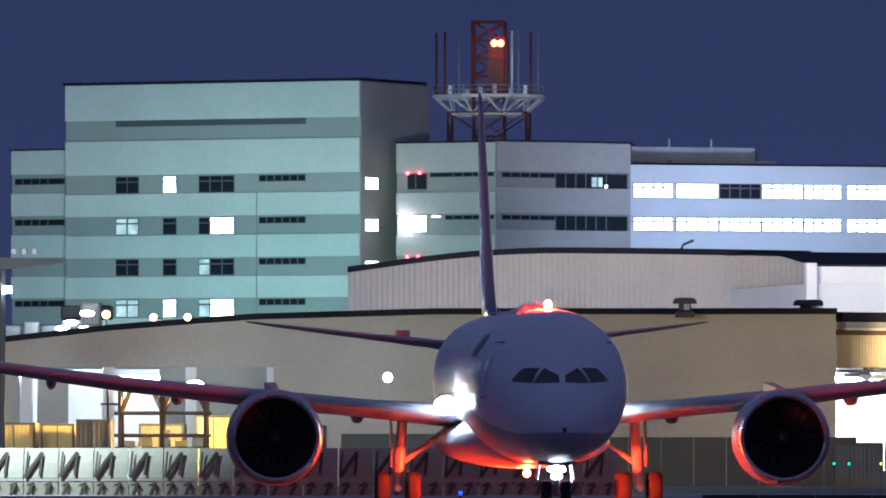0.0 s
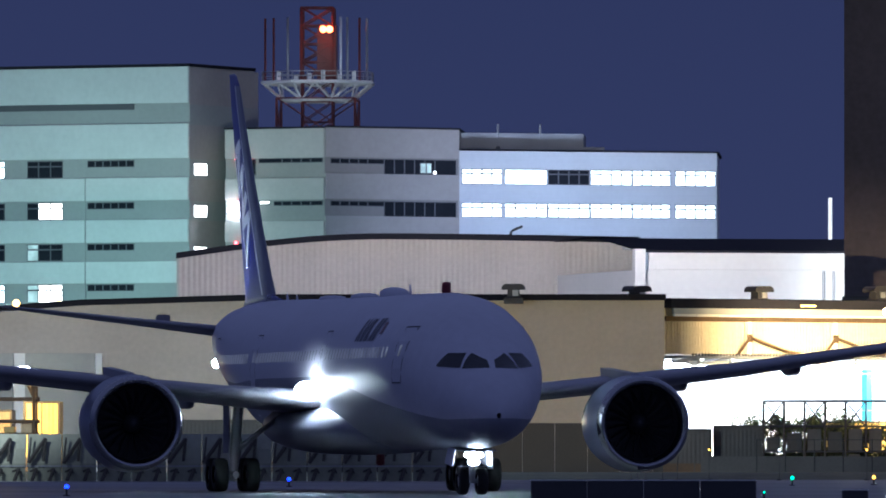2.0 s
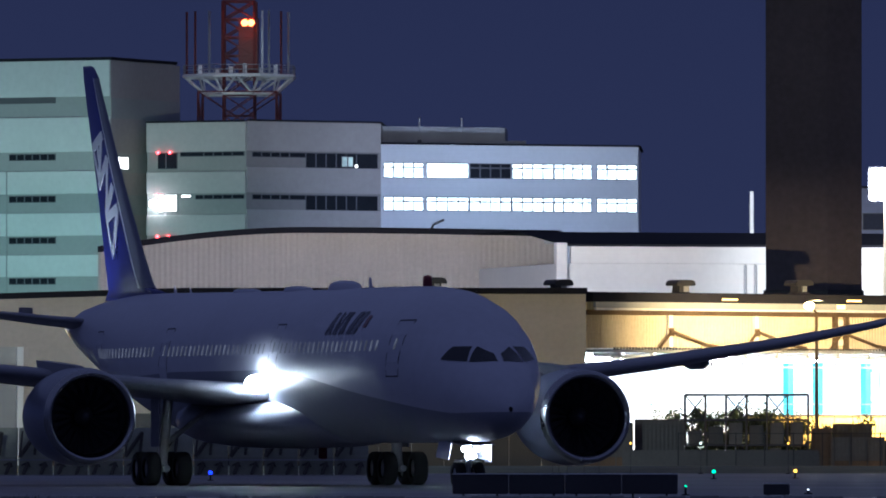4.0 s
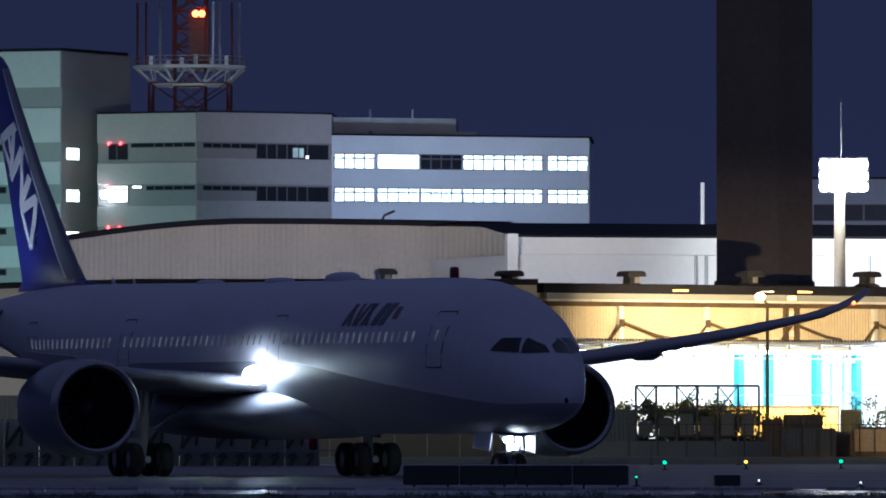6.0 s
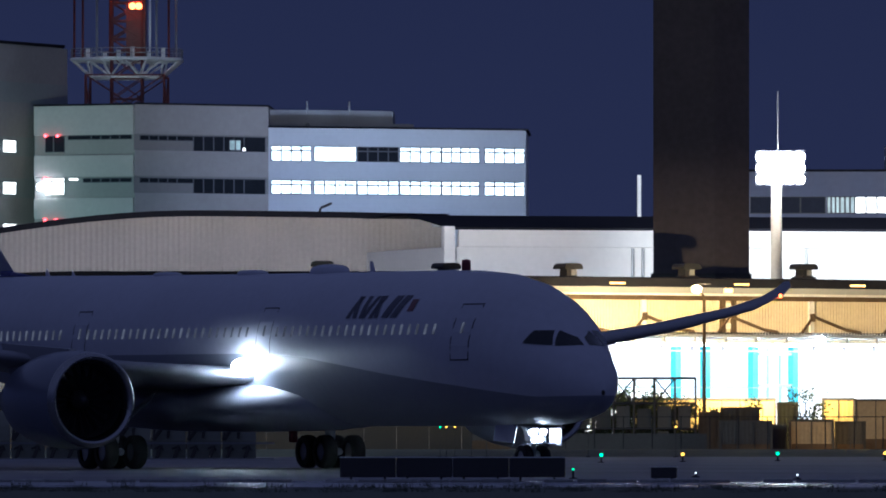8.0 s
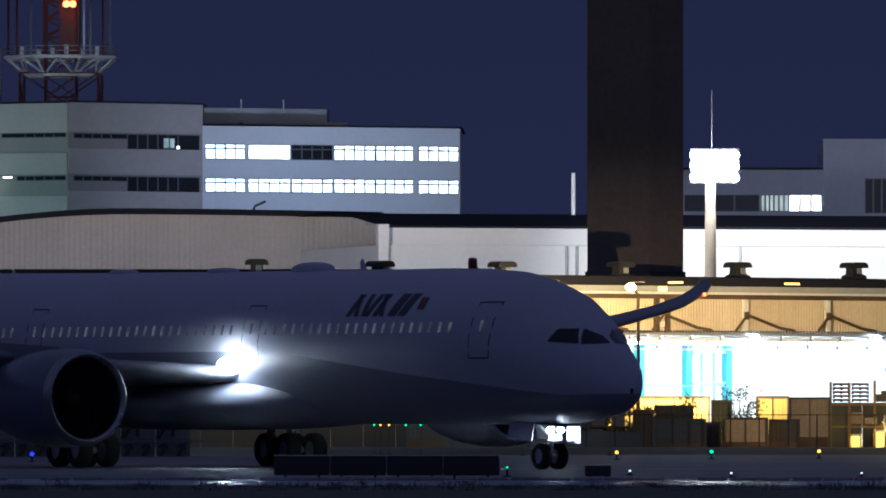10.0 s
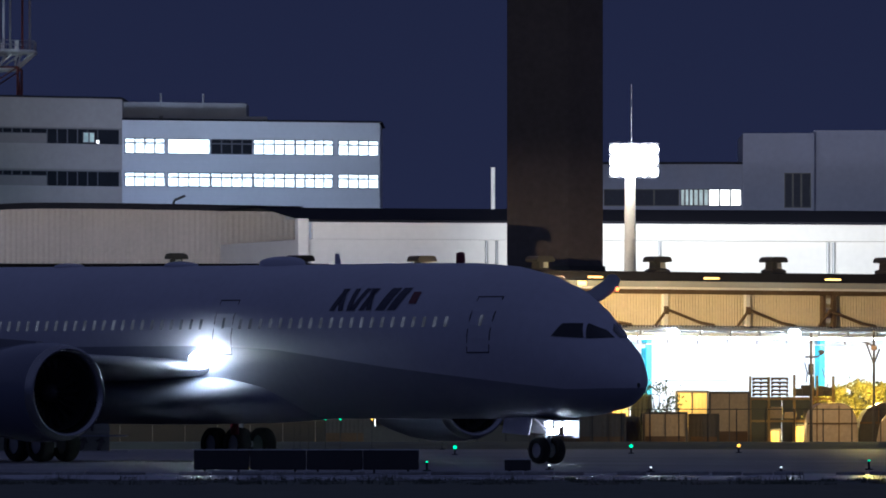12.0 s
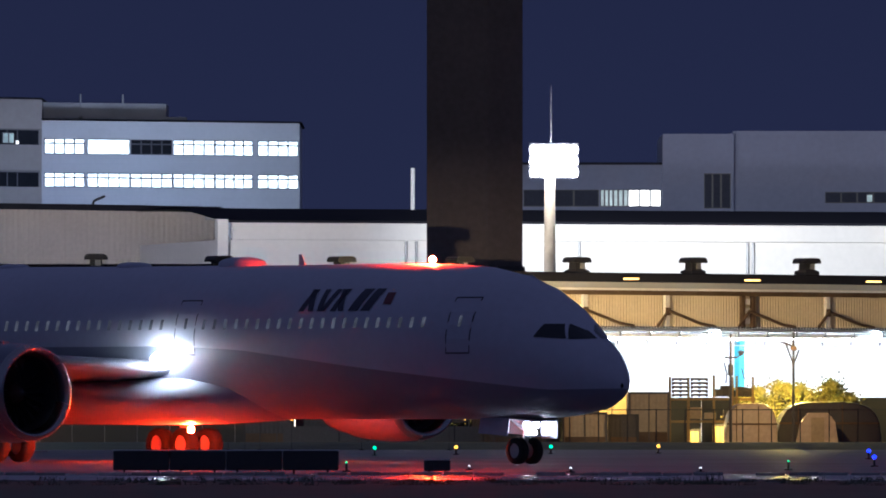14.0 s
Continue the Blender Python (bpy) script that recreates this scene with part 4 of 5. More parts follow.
    for k in range(4):
        foliage("hedge", "bush", pose(-5.05 + k * 1.9, 556, 0), 2.3, 3.18, 1.0, 1500, 0.13, "dark hedge behind the storage rack", "hedge", 90 + k)
    # shrubs
    for k, (x, y, w, h, n) in enumerate(((7.71, 558, 1.9, 3.75, 500), (-0.78, 566, 1.3, 3.52, 260), (0.91, 566, 1.2, 3.46, 240), (2.78, 566, 1.1, 3.42, 220),
                                         (-4.55, 553, 2.4, 3.87, 420), (-2.02, 553, 2.6, 3.87, 420), (5.04, 566, 1.3, 3.39, 240), (-7.08, 553, 2.6, 3.61, 420))):
        foliage("shrub", "bush", pose(x, y, 0), w, h, 0.9, n, 0.10, "leafy dark shrub against the bright bay", "shrub", 40 + k)
    for k in range(6):
        foliage("hedge", "leaf", pose(17.21 + k * 1.02, 560, 0), 2.0, 3.55, 1.0, 3000, 0.12, "yellow-lit clipped hedge behind the shelters", "hedge", 70 + k)
    # unlit posts with cross arms, a lantern and stays
    t = thing("lamp_post", pose(15.58, 536, 0), "dark slim lamp post with a small unlit lantern", "lamp post")
    bm = bmesh.new()
    tube(bm, (0, 0, 0), (0, 0, 6.16), 0.09, 8, 0.06)
    part("pole", bm, "dark_steel", t)
    bm = bmesh.new()
    tube(bm, (-0.32, 0, 4.88), (0.34, 0, 4.88), 0.05, 6)
    tube(bm, (0.34, 0, 4.88), (0.57, 0, 5.02), 0.035, 6)
    part("cross_arm", bm, "dark_steel", t)
    bm = bmesh.new()
    loft(bm, [[(0.57 + r * math.cos(2 * math.pi * k / 10), r * math.sin(2 * math.pi * k / 10), z) for k in range(10)] for r, z in ((0.09, 4.98), (0.14, 5.1), (0.22, 5.18), (0.05, 5.28))])
    part("lantern", bm, "dark_steel", t)
    for x0, z0, x1, z1 in ((-0.35, 4.6, -0.2, 4.0), (-0.2, 4.0, -0.25, 3.5), (0.6, 4.3, 0.75, 3.7)):
        bm = bmesh.new()
        tube(bm, (x0, 0.1, z0), (x1, 0.1, z1), 0.035, 5)
        part("stay", bm, "dark_steel", t)
    bm = bmesh.new()
    tube(bm, (0, 0.02, 3.9), (0, 0.02, 4.5), 0.15, 8)
    part("junction_box", bm, "dark_steel", t)
    t = thing("lamp_post", pose(19.02, 537, 0), "dark lamp post with forked stays and a small head", "lamp post")
    bm = bmesh.new()
    tube(bm, (0, 0, 0), (0, 0, 6.34), 0.085, 8, 0.06)
    part("pole", bm, "dark_steel", t)
    for x, z in ((-0.42, 5.66), (0.32, 5.32)):
        bm = bmesh.new()
        tube(bm, (x, 0, z), (0, 0, 4.5), 0.045, 6)
        part("stay", bm, "dark_steel", t)
    bm = bmesh.new()
    tube(bm, (-0.7, 0, 5.75), (0.1, 0, 5.45), 0.05, 6)
    part("arm", bm, "dark_steel", t)
    simple("lamp_head", "rust", t, -0.16, 0.18, -0.15, 0.12, 5.25, 5.5, by=0.05)
    # mesh fence of slim posts before the yard
    f = thing("yard_fence", pose(-5.59, 532, 0), "low dark yard fence with slim posts", "fence")
    L = 30.39
    src = None
    for k in range(int(L / 1.55)):
        if src is None:
            bm = bmesh.new()
            tube(bm, (0, 0, 0), (0, 0, 2.1), 0.035, 6)
            src = part("post", bm, "dark_steel", f)
        else:
            o = new("post", src.data)
            o.parent = f
            o.location.x = 1.55 * k
    simple("rail", "dark_steel", f, 0, L, -0.02, 0.02, 2.02, 2.07)
    simple("plinth", "crate", f, -3, 7.60, 0, 0.2, 0, 1.15)
    # bank of dark grass behind the taxiway
    bm = bmesh.new()
    prof = [(505, -0.02), (511, 0.28), (520, 0.34), (529, -0.02)]
    loft(bm, [[(x, y, z) for y, z in prof] for x in (-70, 70)], closed=False)
    tagged(part("grass_bank", bm, "grass"), "low dark grass bank before the yard", "bank", kind="structure")


yard()


def shed_lamps():
    for x, y, z, mt, r, lb in ((-38.71, 594, 6.65, "flood_small", 0.28, "glaring white lamp on the shed wall"), (-52.86, 594, 10.28, "warm_lamp", 0.22, "round warm lamp on the shed roof"),
                               (-50.79, 594, 10.28, "warm_lamp", 0.22, "round warm lamp on the shed roof"), (-57.82, 604, 10.66, "white_lamp", 0.26, "bright white roof lamp"),
                               (-56.65, 604, 10.59, "warm_lamp", 0.26, "bright warm roof lamp"), (-49.13, 604, 10.73, "warm_lamp", 0.26, "bright warm roof lamp"),
                               (-58.8, 604, 10.1, "white_lamp", 0.24, "oval white roof lamp"), (-59.4, 604, 9.75, "white_lamp", 0.22, "white lamp on the roof machinery"),
                               (-58.0, 604, 9.75, "white_lamp", 0.2, "white lamp on the roof machinery"), (-56.7, 604, 9.75, "white_lamp", 0.2, "white lamp on the roof machinery"),
                               (-58.63, 593, 7.08, "white_lamp", 0.16, "small white wall lamp"), (-50.26, 593, 6.27, "white_lamp", 0.3, "oval white wall lamp")):
        t = thing("wall_lamp", pose(x, y, z), lb, "lamp", "shed lamps")
        bm = bmesh.new()
        bmesh.ops.create_uvsphere(bm, u_segments=14, v_segments=8, radius=r)
        if mt == "white_lamp":
            bmesh.ops.scale(bm, verts=bm.verts, vec=(1.7, 1, 0.65))
        part("globe", bm, mt, t, smooth=True)
        bm = bmesh.new()
        tube(bm, (0, 0, 0), (0, 6.0 if y < 600 else 0.2, 0.0 if y < 600 else -1.6), 0.05, 6)
        part("bracket", bm, "dark_steel", t)
    # plant on the shed roof
    t = thing("roof_plant", pose(-61.14, 612, 9.38 - 1.2), "pipes and ducts of roof machinery with railings", "machinery")
    simple("duct", "dark_steel", t, 0.9, 4.0, 0, 2, 2.2, 3.1, by=0.1)
    simple("duct", "hangar_wall", t, 2.2, 3.4, -0.6, 1, 0.6, 3.3, by=0.1)
    for k in range(4):
        simple("cabinet", "white_steel", t, -2.3 + 1.15 * k, -1.4 + 1.15 * k, -2.2, -1.4, 0.7, 1.8 + 0.25 * (k % 2), by=0.05)
    simple("tank", "white_steel", t, -1.6, -0.2, 0, 1.4, 0.8, 1.8, by=0.2)
    for k in range(9):
        simple("rail_post", "dark_steel", t, -2.4 + k * 0.7, -2.36 + k * 0.7, -0.8, -0.76, 0.3, 1.9)
    simple("rail", "dark_steel", t, -2.4, 3.3, -0.8, -0.76, 1.86, 1.9)
    # floodlight arm
    t = thing("apron_floodlight", pose(-54.32, 520, 0), "dark floodlight mast arm with small lamps on top", "mast")
    bm = bmesh.new()
    tube(bm, (0, 0, 0), (0, 0, 12.54), 0.2, 10)
    part("pole", bm, "dark_steel", t)
    bm = bmesh.new()
    loft(bm, [[(-1, -0.2, 11.65), (-1, 0.2, 11.65), (-1, 0.2, 12.42), (-1, -0.2, 12.42)], [(3.2, -0.2, 12.13), (3.2, 0.2, 12.13), (3.2, 0.2, 12.37), (3.2, -0.2, 12.37)]])
    part("arm", bm, "dark_steel", t)
    for k in range(3):
        simple("lamp_head", "steel", t, 0.5 + 0.55 * k, 0.8 + 0.55 * k, -0.15, 0.15, 12.54, 12.90, by=0.04)
    simple("lamp", "white_lamp", t, 0.1, 0.55, -0.3, -0.1, 10.52, 10.88)


shed_lamps()


# ---- airfield lights and signs ----
def taxi_light(at, lens, label, r=0.1, h=0.3):
    t = thing("taxiway_light", at, label, "taxiway light", "taxiway lights")
    bm = bmesh.new()
    tube(bm, (0, 0, 0), (0, 0, h), 0.04 if h < 1 else 0.012, 8)
    tube(bm, (0, 0, 0), (0, 0, 0.04), 0.14, 10)
    part("stem", bm, "dark_steel", t)
    bm = bmesh.new()
    bmesh.ops.create_uvsphere(bm, u_segments=12, v_segments=8, radius=r, matrix=Matrix.Translation((0, 0, h + r * 0.7)))
    part("lens", bm, lens, t, smooth=True)
    return t


for lens, label, spots in (
        ("green_lamp", "green glowing taxiway light on the grass edge", ((-3.04, 440), (4.96, 455), (-3.14, 322), (11.52, 330))),
        ("amber_lamp", "amber glowing taxiway light on the grass edge", ((0.59, 448), (10.05, 462))),
        ("blue_lamp", "blue glowing taxiway edge light", ((17.42, 405), (15.34, 352), (-28.53, 355), (-24.57, 425))),
        ("ground_white", "small white ground light", ((4.10, 318), (0.87, 330), (8.28, 318)))):
    for x, y in spots:
        taxi_light(pose(x, y, 0), lens, label, h=0.12 if lens == "ground_white" else 0.28, r= 0.085 if y > 400 else 0.035 if lens != "blue_lamp" else 0.08)
for x, lens in ((-11.59, "green_lamp"), (-11.28, "amber_lamp"), (-10.85, "amber_lamp"), (-10.00, "green_lamp"), (-9.25, "green_lamp"), (-7.65, "amber_lamp"), (-4.11, "ground_white"), (0.31, "amber_lamp")):
    taxi_light(pose(x, 500, 0), lens, "small far runway light on a stake", 0.06, 1.5)


def taxi_sign(x0, x1, y, z0, z1):
    t = thing("taxiway_sign", pose(x0, y, 0), "dark back of a long taxiway guidance sign", "sign")
    w = x1 - x0
    n = max(1, round(w / 1.7))
    for k in range(n):
        simple("panel", "sign_back", t, w * k / n + 0.01, w * (k + 1) / n - 0.01, 0, 0.25, z0, z1, by=0.03)
        for a in (0.2, 0.8):
            bm = bmesh.new()
            tube(bm, (w * (k + a) / n, 0.12, 0), (w * (k + a) / n, 0.12, z0), 0.04, 6)
            part("leg", bm, "dark_steel", t)
    # White strip painted for the light caught along the sign's top.
    simple("top_cap", "white_steel", t, 0, w, -0.02, 0.27, z1, z1 + 0.03)


taxi_sign(-10.34, -3.26, 310, 0.12, 0.73)
taxi_sign(-0.59, 0.24, 306, 0.12, 0.45)


def grass_tufts():
    rnd = random.Random(11)
    verts, faces = [], []
    for _ in range(340):
        cx, cy = -26 + 46 * rnd.random(), 262 + 22 * rnd.random()
        big = rnd.random() ** 3
        for _ in range(14):
            x, y = cx + rnd.gauss(0, 0.16), cy + rnd.gauss(0, 0.1)
            h, lean, w = 0.08 + 0.3 * big * rnd.random(), rnd.gauss(0, 0.1), 0.012
            i = len(verts)
            verts += [(x - w, y, 0), (x + w, y, 0), (x + lean, y, h)]
            faces.append((i, i + 1, i + 2))
    me = bpy.data.meshes.new("grass_tufts")
    me.from_pydata(verts, [], faces)
    me.materials.append(M["grass"])
    tagged(new("grass_tufts", me), "sparse dark grass tufts along the wet shoulder", "grass", kind="stuff")


grass_tufts()


# ---- aircraft ----
FUS = [  # aft, belly, crown, half-width
    (0.0, 2.80, 3.00, 0.08), (0.12, 2.56, 3.42, 0.40), (0.45, 2.28, 3.95, 0.82), (1.0, 2.04, 4.50, 1.20), (1.8, 1.90, 5.03, 1.52), (2.6, 1.79, 5.63, 1.90), (3.4, 1.73, 6.16, 2.20),
    (4.4, 1.69, 6.67, 2.46), (5.7, 1.67, 7.08, 2.67), (7.3, 1.67, 7.36, 2.81), (9.3, 1.67, 7.49, 2.87), (12, 1.67, 7.53, 2.88), (16, 1.67, 7.54, 2.88), (20, 1.67, 7.55, 2.88), (25, 1.67, 7.57, 2.88), (30, 1.67, 7.6, 2.88),
    (38, 1.72, 7.66, 2.88), (42, 2.10, 7.70, 2.82), (46, 2.85, 7.74, 2.62), (50, 3.65, 7.74, 2.28), (54, 4.5, 7.6, 1.78), (58, 5.3, 7.3, 1.15), (61, 5.95, 6.9, 0.55), (62.6, 6.3, 6.7, 0.2),
]
PAINT = ((0.2, 2.80), (2.3, 2.76), (6.4, 3.15), (11.5, 3.6), (18.3, 4.3), (22.0, 4.45), (36.0, 4.45), (42.0, 4.3), (50.0, 4.6), (58.0, 5.9), (63.0, 6.5))


def paint_line(s):
    for a, b in zip(PAINT, PAINT[1:]):
        if s <= b[0]:
            return a[1] + (b[1] - a[1]) * max(0, s - a[0]) / (b[0] - a[0])
    return PAINT[-1][1]


def fuselage_at(s):
    for a, b in zip(FUS, FUS[1:]):
        if s <= b[0]:
            k = (s - a[0]) / (b[0] - a[0])
            return [a[i] + (b[i] - a[i]) * k for i in (1, 2, 3)]
    return list(FUS[-1][1:])


def skin(s, angle, out=0.0):
    """A point on the fuselage: aft distance and the angle from the side up, starboard negative x."""
    lo, hi, w = fuselage_at(s)
    c, r = (lo + hi) / 2, (hi - lo) / 2
    return Vector((-(w + out) * math.cos(angle), s, c + (r + out) * math.sin(angle)))


def skin_z(s, z, out=0.0, side=-1):
    lo, hi, w = fuselage_at(s)
    c, r = (lo + hi) / 2, (hi - lo) / 2
    a = math.asin(max(-1, min(1, (z - c) / r)))
    p = skin(s, a, out)
    p.x *= -side
    return p


def skin_patch(name, material, parent, s0, s1, z0, z1, side, label="", out=0.015, slant=0.0, ns=3, nz=4):
    """A thin plate that follows the fuselage."""
    bm = bmesh.new()
    inner, outer = [], []
    for i in range(ns + 1):
        ri, ro = [], []
        for j in range(nz + 1):
            z = z0 + (z1 - z0) * j / nz
            s = s0 + (s1 - s0) * i / ns + slant * (z - z0)
            ri.append(skin_z(s, z, -0.01, side))
            ro.append(skin_z(s, z, out, side))
        inner.append(ri)
        outer.append(ro)
    loft(bm, outer, closed=False)
    loft(bm, [[*r[::-1]] for r in inner], closed=False)
    return part(name, bm, material, parent, label)


def quad_patch(name, material, parent, corners, side, label, out=0.02, n=5):
    """A pane that follows the fuselage between four corners (aft, height)."""
    (sa, za), (sb, zb_), (sc, zc), (sd, zd) = corners
    rows = []
    for i in range(n + 1):
        k = i / n
        row = []
        for j in range(n + 1):
            m = j / n
            s = (sa + (sb - sa) * m) * (1 - k) + (sd + (sc - sd) * m) * k
            z = (za + (zb_ - za) * m) * (1 - k) + (zd + (zc - zd) * m) * k
            row.append(skin_z(s, z, out, side))
        rows.append(row)
    bm = bmesh.new()
    loft(bm, rows, closed=False)
    loft(bm, [[v + Vector((0.03 * side, 0.02, -0.01)) for v in row] for row in rows], closed=False)
    return part(name, bm, material, parent, label)


def wing_mesh(stations, side):
    """Stations: span, leading edge, chord, height, thickness."""
    bm = bmesh.new()
    rings = []
    for y, le, ch, z, th in stations:
        ring = []
        for k in range(20):
            a = 2 * math.pi * k / 20
            xx = 0.5 - 0.5 * math.cos(a)
            t = th * 2.2 * (math.sqrt(max(xx, 0)) * 0.9 - xx * 0.62 - 0.28 * xx ** 3)
            ring.append((side * y, le + ch * xx, z + (t * 0.6 if a < math.pi else -t * 0.5) - 0.02 * ch * xx))
        rings.append(ring)
    loft(bm, rings)
    return bm


def engine(plane, side):
    x, z, s0 = side * 9.9, 2.66, 21.7
    bm = bmesh.new()
    prof = [(0.55, 1.42), (0.18, 1.50), (0.02, 1.60), (0.0, 1.67), (0.06, 1.74), (0.35, 1.82), (1.2, 1.88), (2.4, 1.88), (3.6, 1.76), (4.6, 1.55), (5.0, 1.45), (5.0, 1.35)]
    n = 48

    def rev(pr):
        return [[(x + r * math.cos(2 * math.pi * k / n), s0 + a, z + r * math.sin(2 * math.pi * k / n)) for k in range(n)] for a, r in pr]
    loft(bm, rev(prof[5:]), caps=False)
    e = part("engine", bm, "cowl", plane, "dark blue-grey engine nacelle with a polished inlet lip", smooth=True)
    bm = bmesh.new()
    loft(bm, rev(prof[:6]), caps=False)
    part("inlet_lip", bm, "lip", e, "polished metal inlet lip", smooth=True)
    bm = bmesh.new()
    loft(bm, rev([(0.55, 1.42), (1.3, 1.40), (1.5, 1.40)]), caps=False)
    part("inlet_duct", bm, "dark_steel", e, smooth=True)
    bm = bmesh.new()
    loft(bm, rev([(1.5, 1.40), (1.55, 0.02)]), caps=False)
    part("fan_back", bm, "dark_steel", e)
    for k in range(20):
        a = 2 * math.pi * k / 20
        bm = bmesh.new()
        c, sn = math.cos(a), math.sin(a)
        c2, s2 = math.cos(a + 0.2), math.sin(a + 0.2)
        loft(bm, [[(x + 0.35 * c, s0 + 1.2, z + 0.35 * sn), (x + 0.35 * c2, s0 + 1.45, z + 0.35 * s2)], [(x + 0.9 * c, s0 + 1.15, z + 0.9 * sn), (x + 0.9 * c2, s0 + 1.42, z + 0.9 * s2)],
                  [(x + 1.38 * c, s0 + 1.2, z + 1.38 * sn), (x + 1.38 * c2, s0 + 1.35, z + 1.38 * s2)]], closed=False)
        part("fan_blade", bm, "fan", e)
    bm = bmesh.new()
    loft(bm, rev([(0.75, 0.02), (0.85, 0.16), (1.15, 0.36), (1.4, 0.42)]), caps=True)
    part("spinner", bm, "fan", e, smooth=True)
    bm = bmesh.new()
    loft(bm, rev([(4.6, 1.2), (5.6, 1.0), (6.6, 0.7), (7.2, 0.55)]), caps=True)
    part("exhaust_cone", bm, "steel", e, smooth=True)
    bm = bmesh.new()
    loft(bm, [[(x - 0.22, s0 + 1.6, z + 1.6), (x + 0.22, s0 + 1.6, z + 1.6), (x + 0.15, s0 + 1.9, z + 1.95), (x - 0.15, s0 + 1.9, z + 1.95)],
              [(x - 0.25, s0 + 6.8, z + 1.0), (x + 0.25, s0 + 6.8, z + 1.0), (x + 0.22, s0 + 7.6, z + 2.2), (x - 0.22, s0 + 7.6, z + 2.2)]])
    part("pylon", bm, "wing_skin", plane)


def wheel(parent, x, s, r, w):
    bm = bmesh.new()
    n = 28
    prof = [(-w / 2, r * 0.55), (-w / 2, r * 0.88), (-w * 0.36, r * 0.98), (0, r), (w * 0.36, r * 0.98), (w / 2, r * 0.88), (w / 2, r * 0.55)]
    loft(bm, [[(x + a, s + rr * math.cos(2 * math.pi * k / n), r + rr * math.sin(2 * math.pi * k / n)) for k in range(n)] for a, rr in prof], caps=False)
    t = part("tyre", bm, "tyre", parent, smooth=True)
    bm = bmesh.new()
    tube(bm, (x - w * 0.32, s, r), (x + w * 0.32, s, r), r * 0.58, 20)
    part("rim", bm, "strut", parent)
    return t


def beacon(plane, name, s, z, up):
    base = new(name)
    base.parent = plane
    base.location = (0, s, z)
    bm = bmesh.new()
    bmesh.ops.create_uvsphere(bm, u_segments=12, v_segments=8, radius=0.13)
    part("beacon_lens", bm, "beacon", base, "red anti-collision lamp", smooth=True)
    # Added cover, no part of such a lamp: hides the lens between flashes.
    shutter = new("lamp_shutter")
    shutter.parent = base
    bm = bmesh.new()
    n = 24
    loft(bm, [[(r * math.cos(2 * math.pi * k / n), r * math.sin(2 * math.pi * k / n), zz) for k in range(n)] for r, zz in ((0.02, 0.26), (0.16, 0.22), (0.17, 0.1), (0.17, -0.2), (0.02, -0.24))])
    part("cap", bm, "letter_red", shutter, smooth=True)
    return shutter


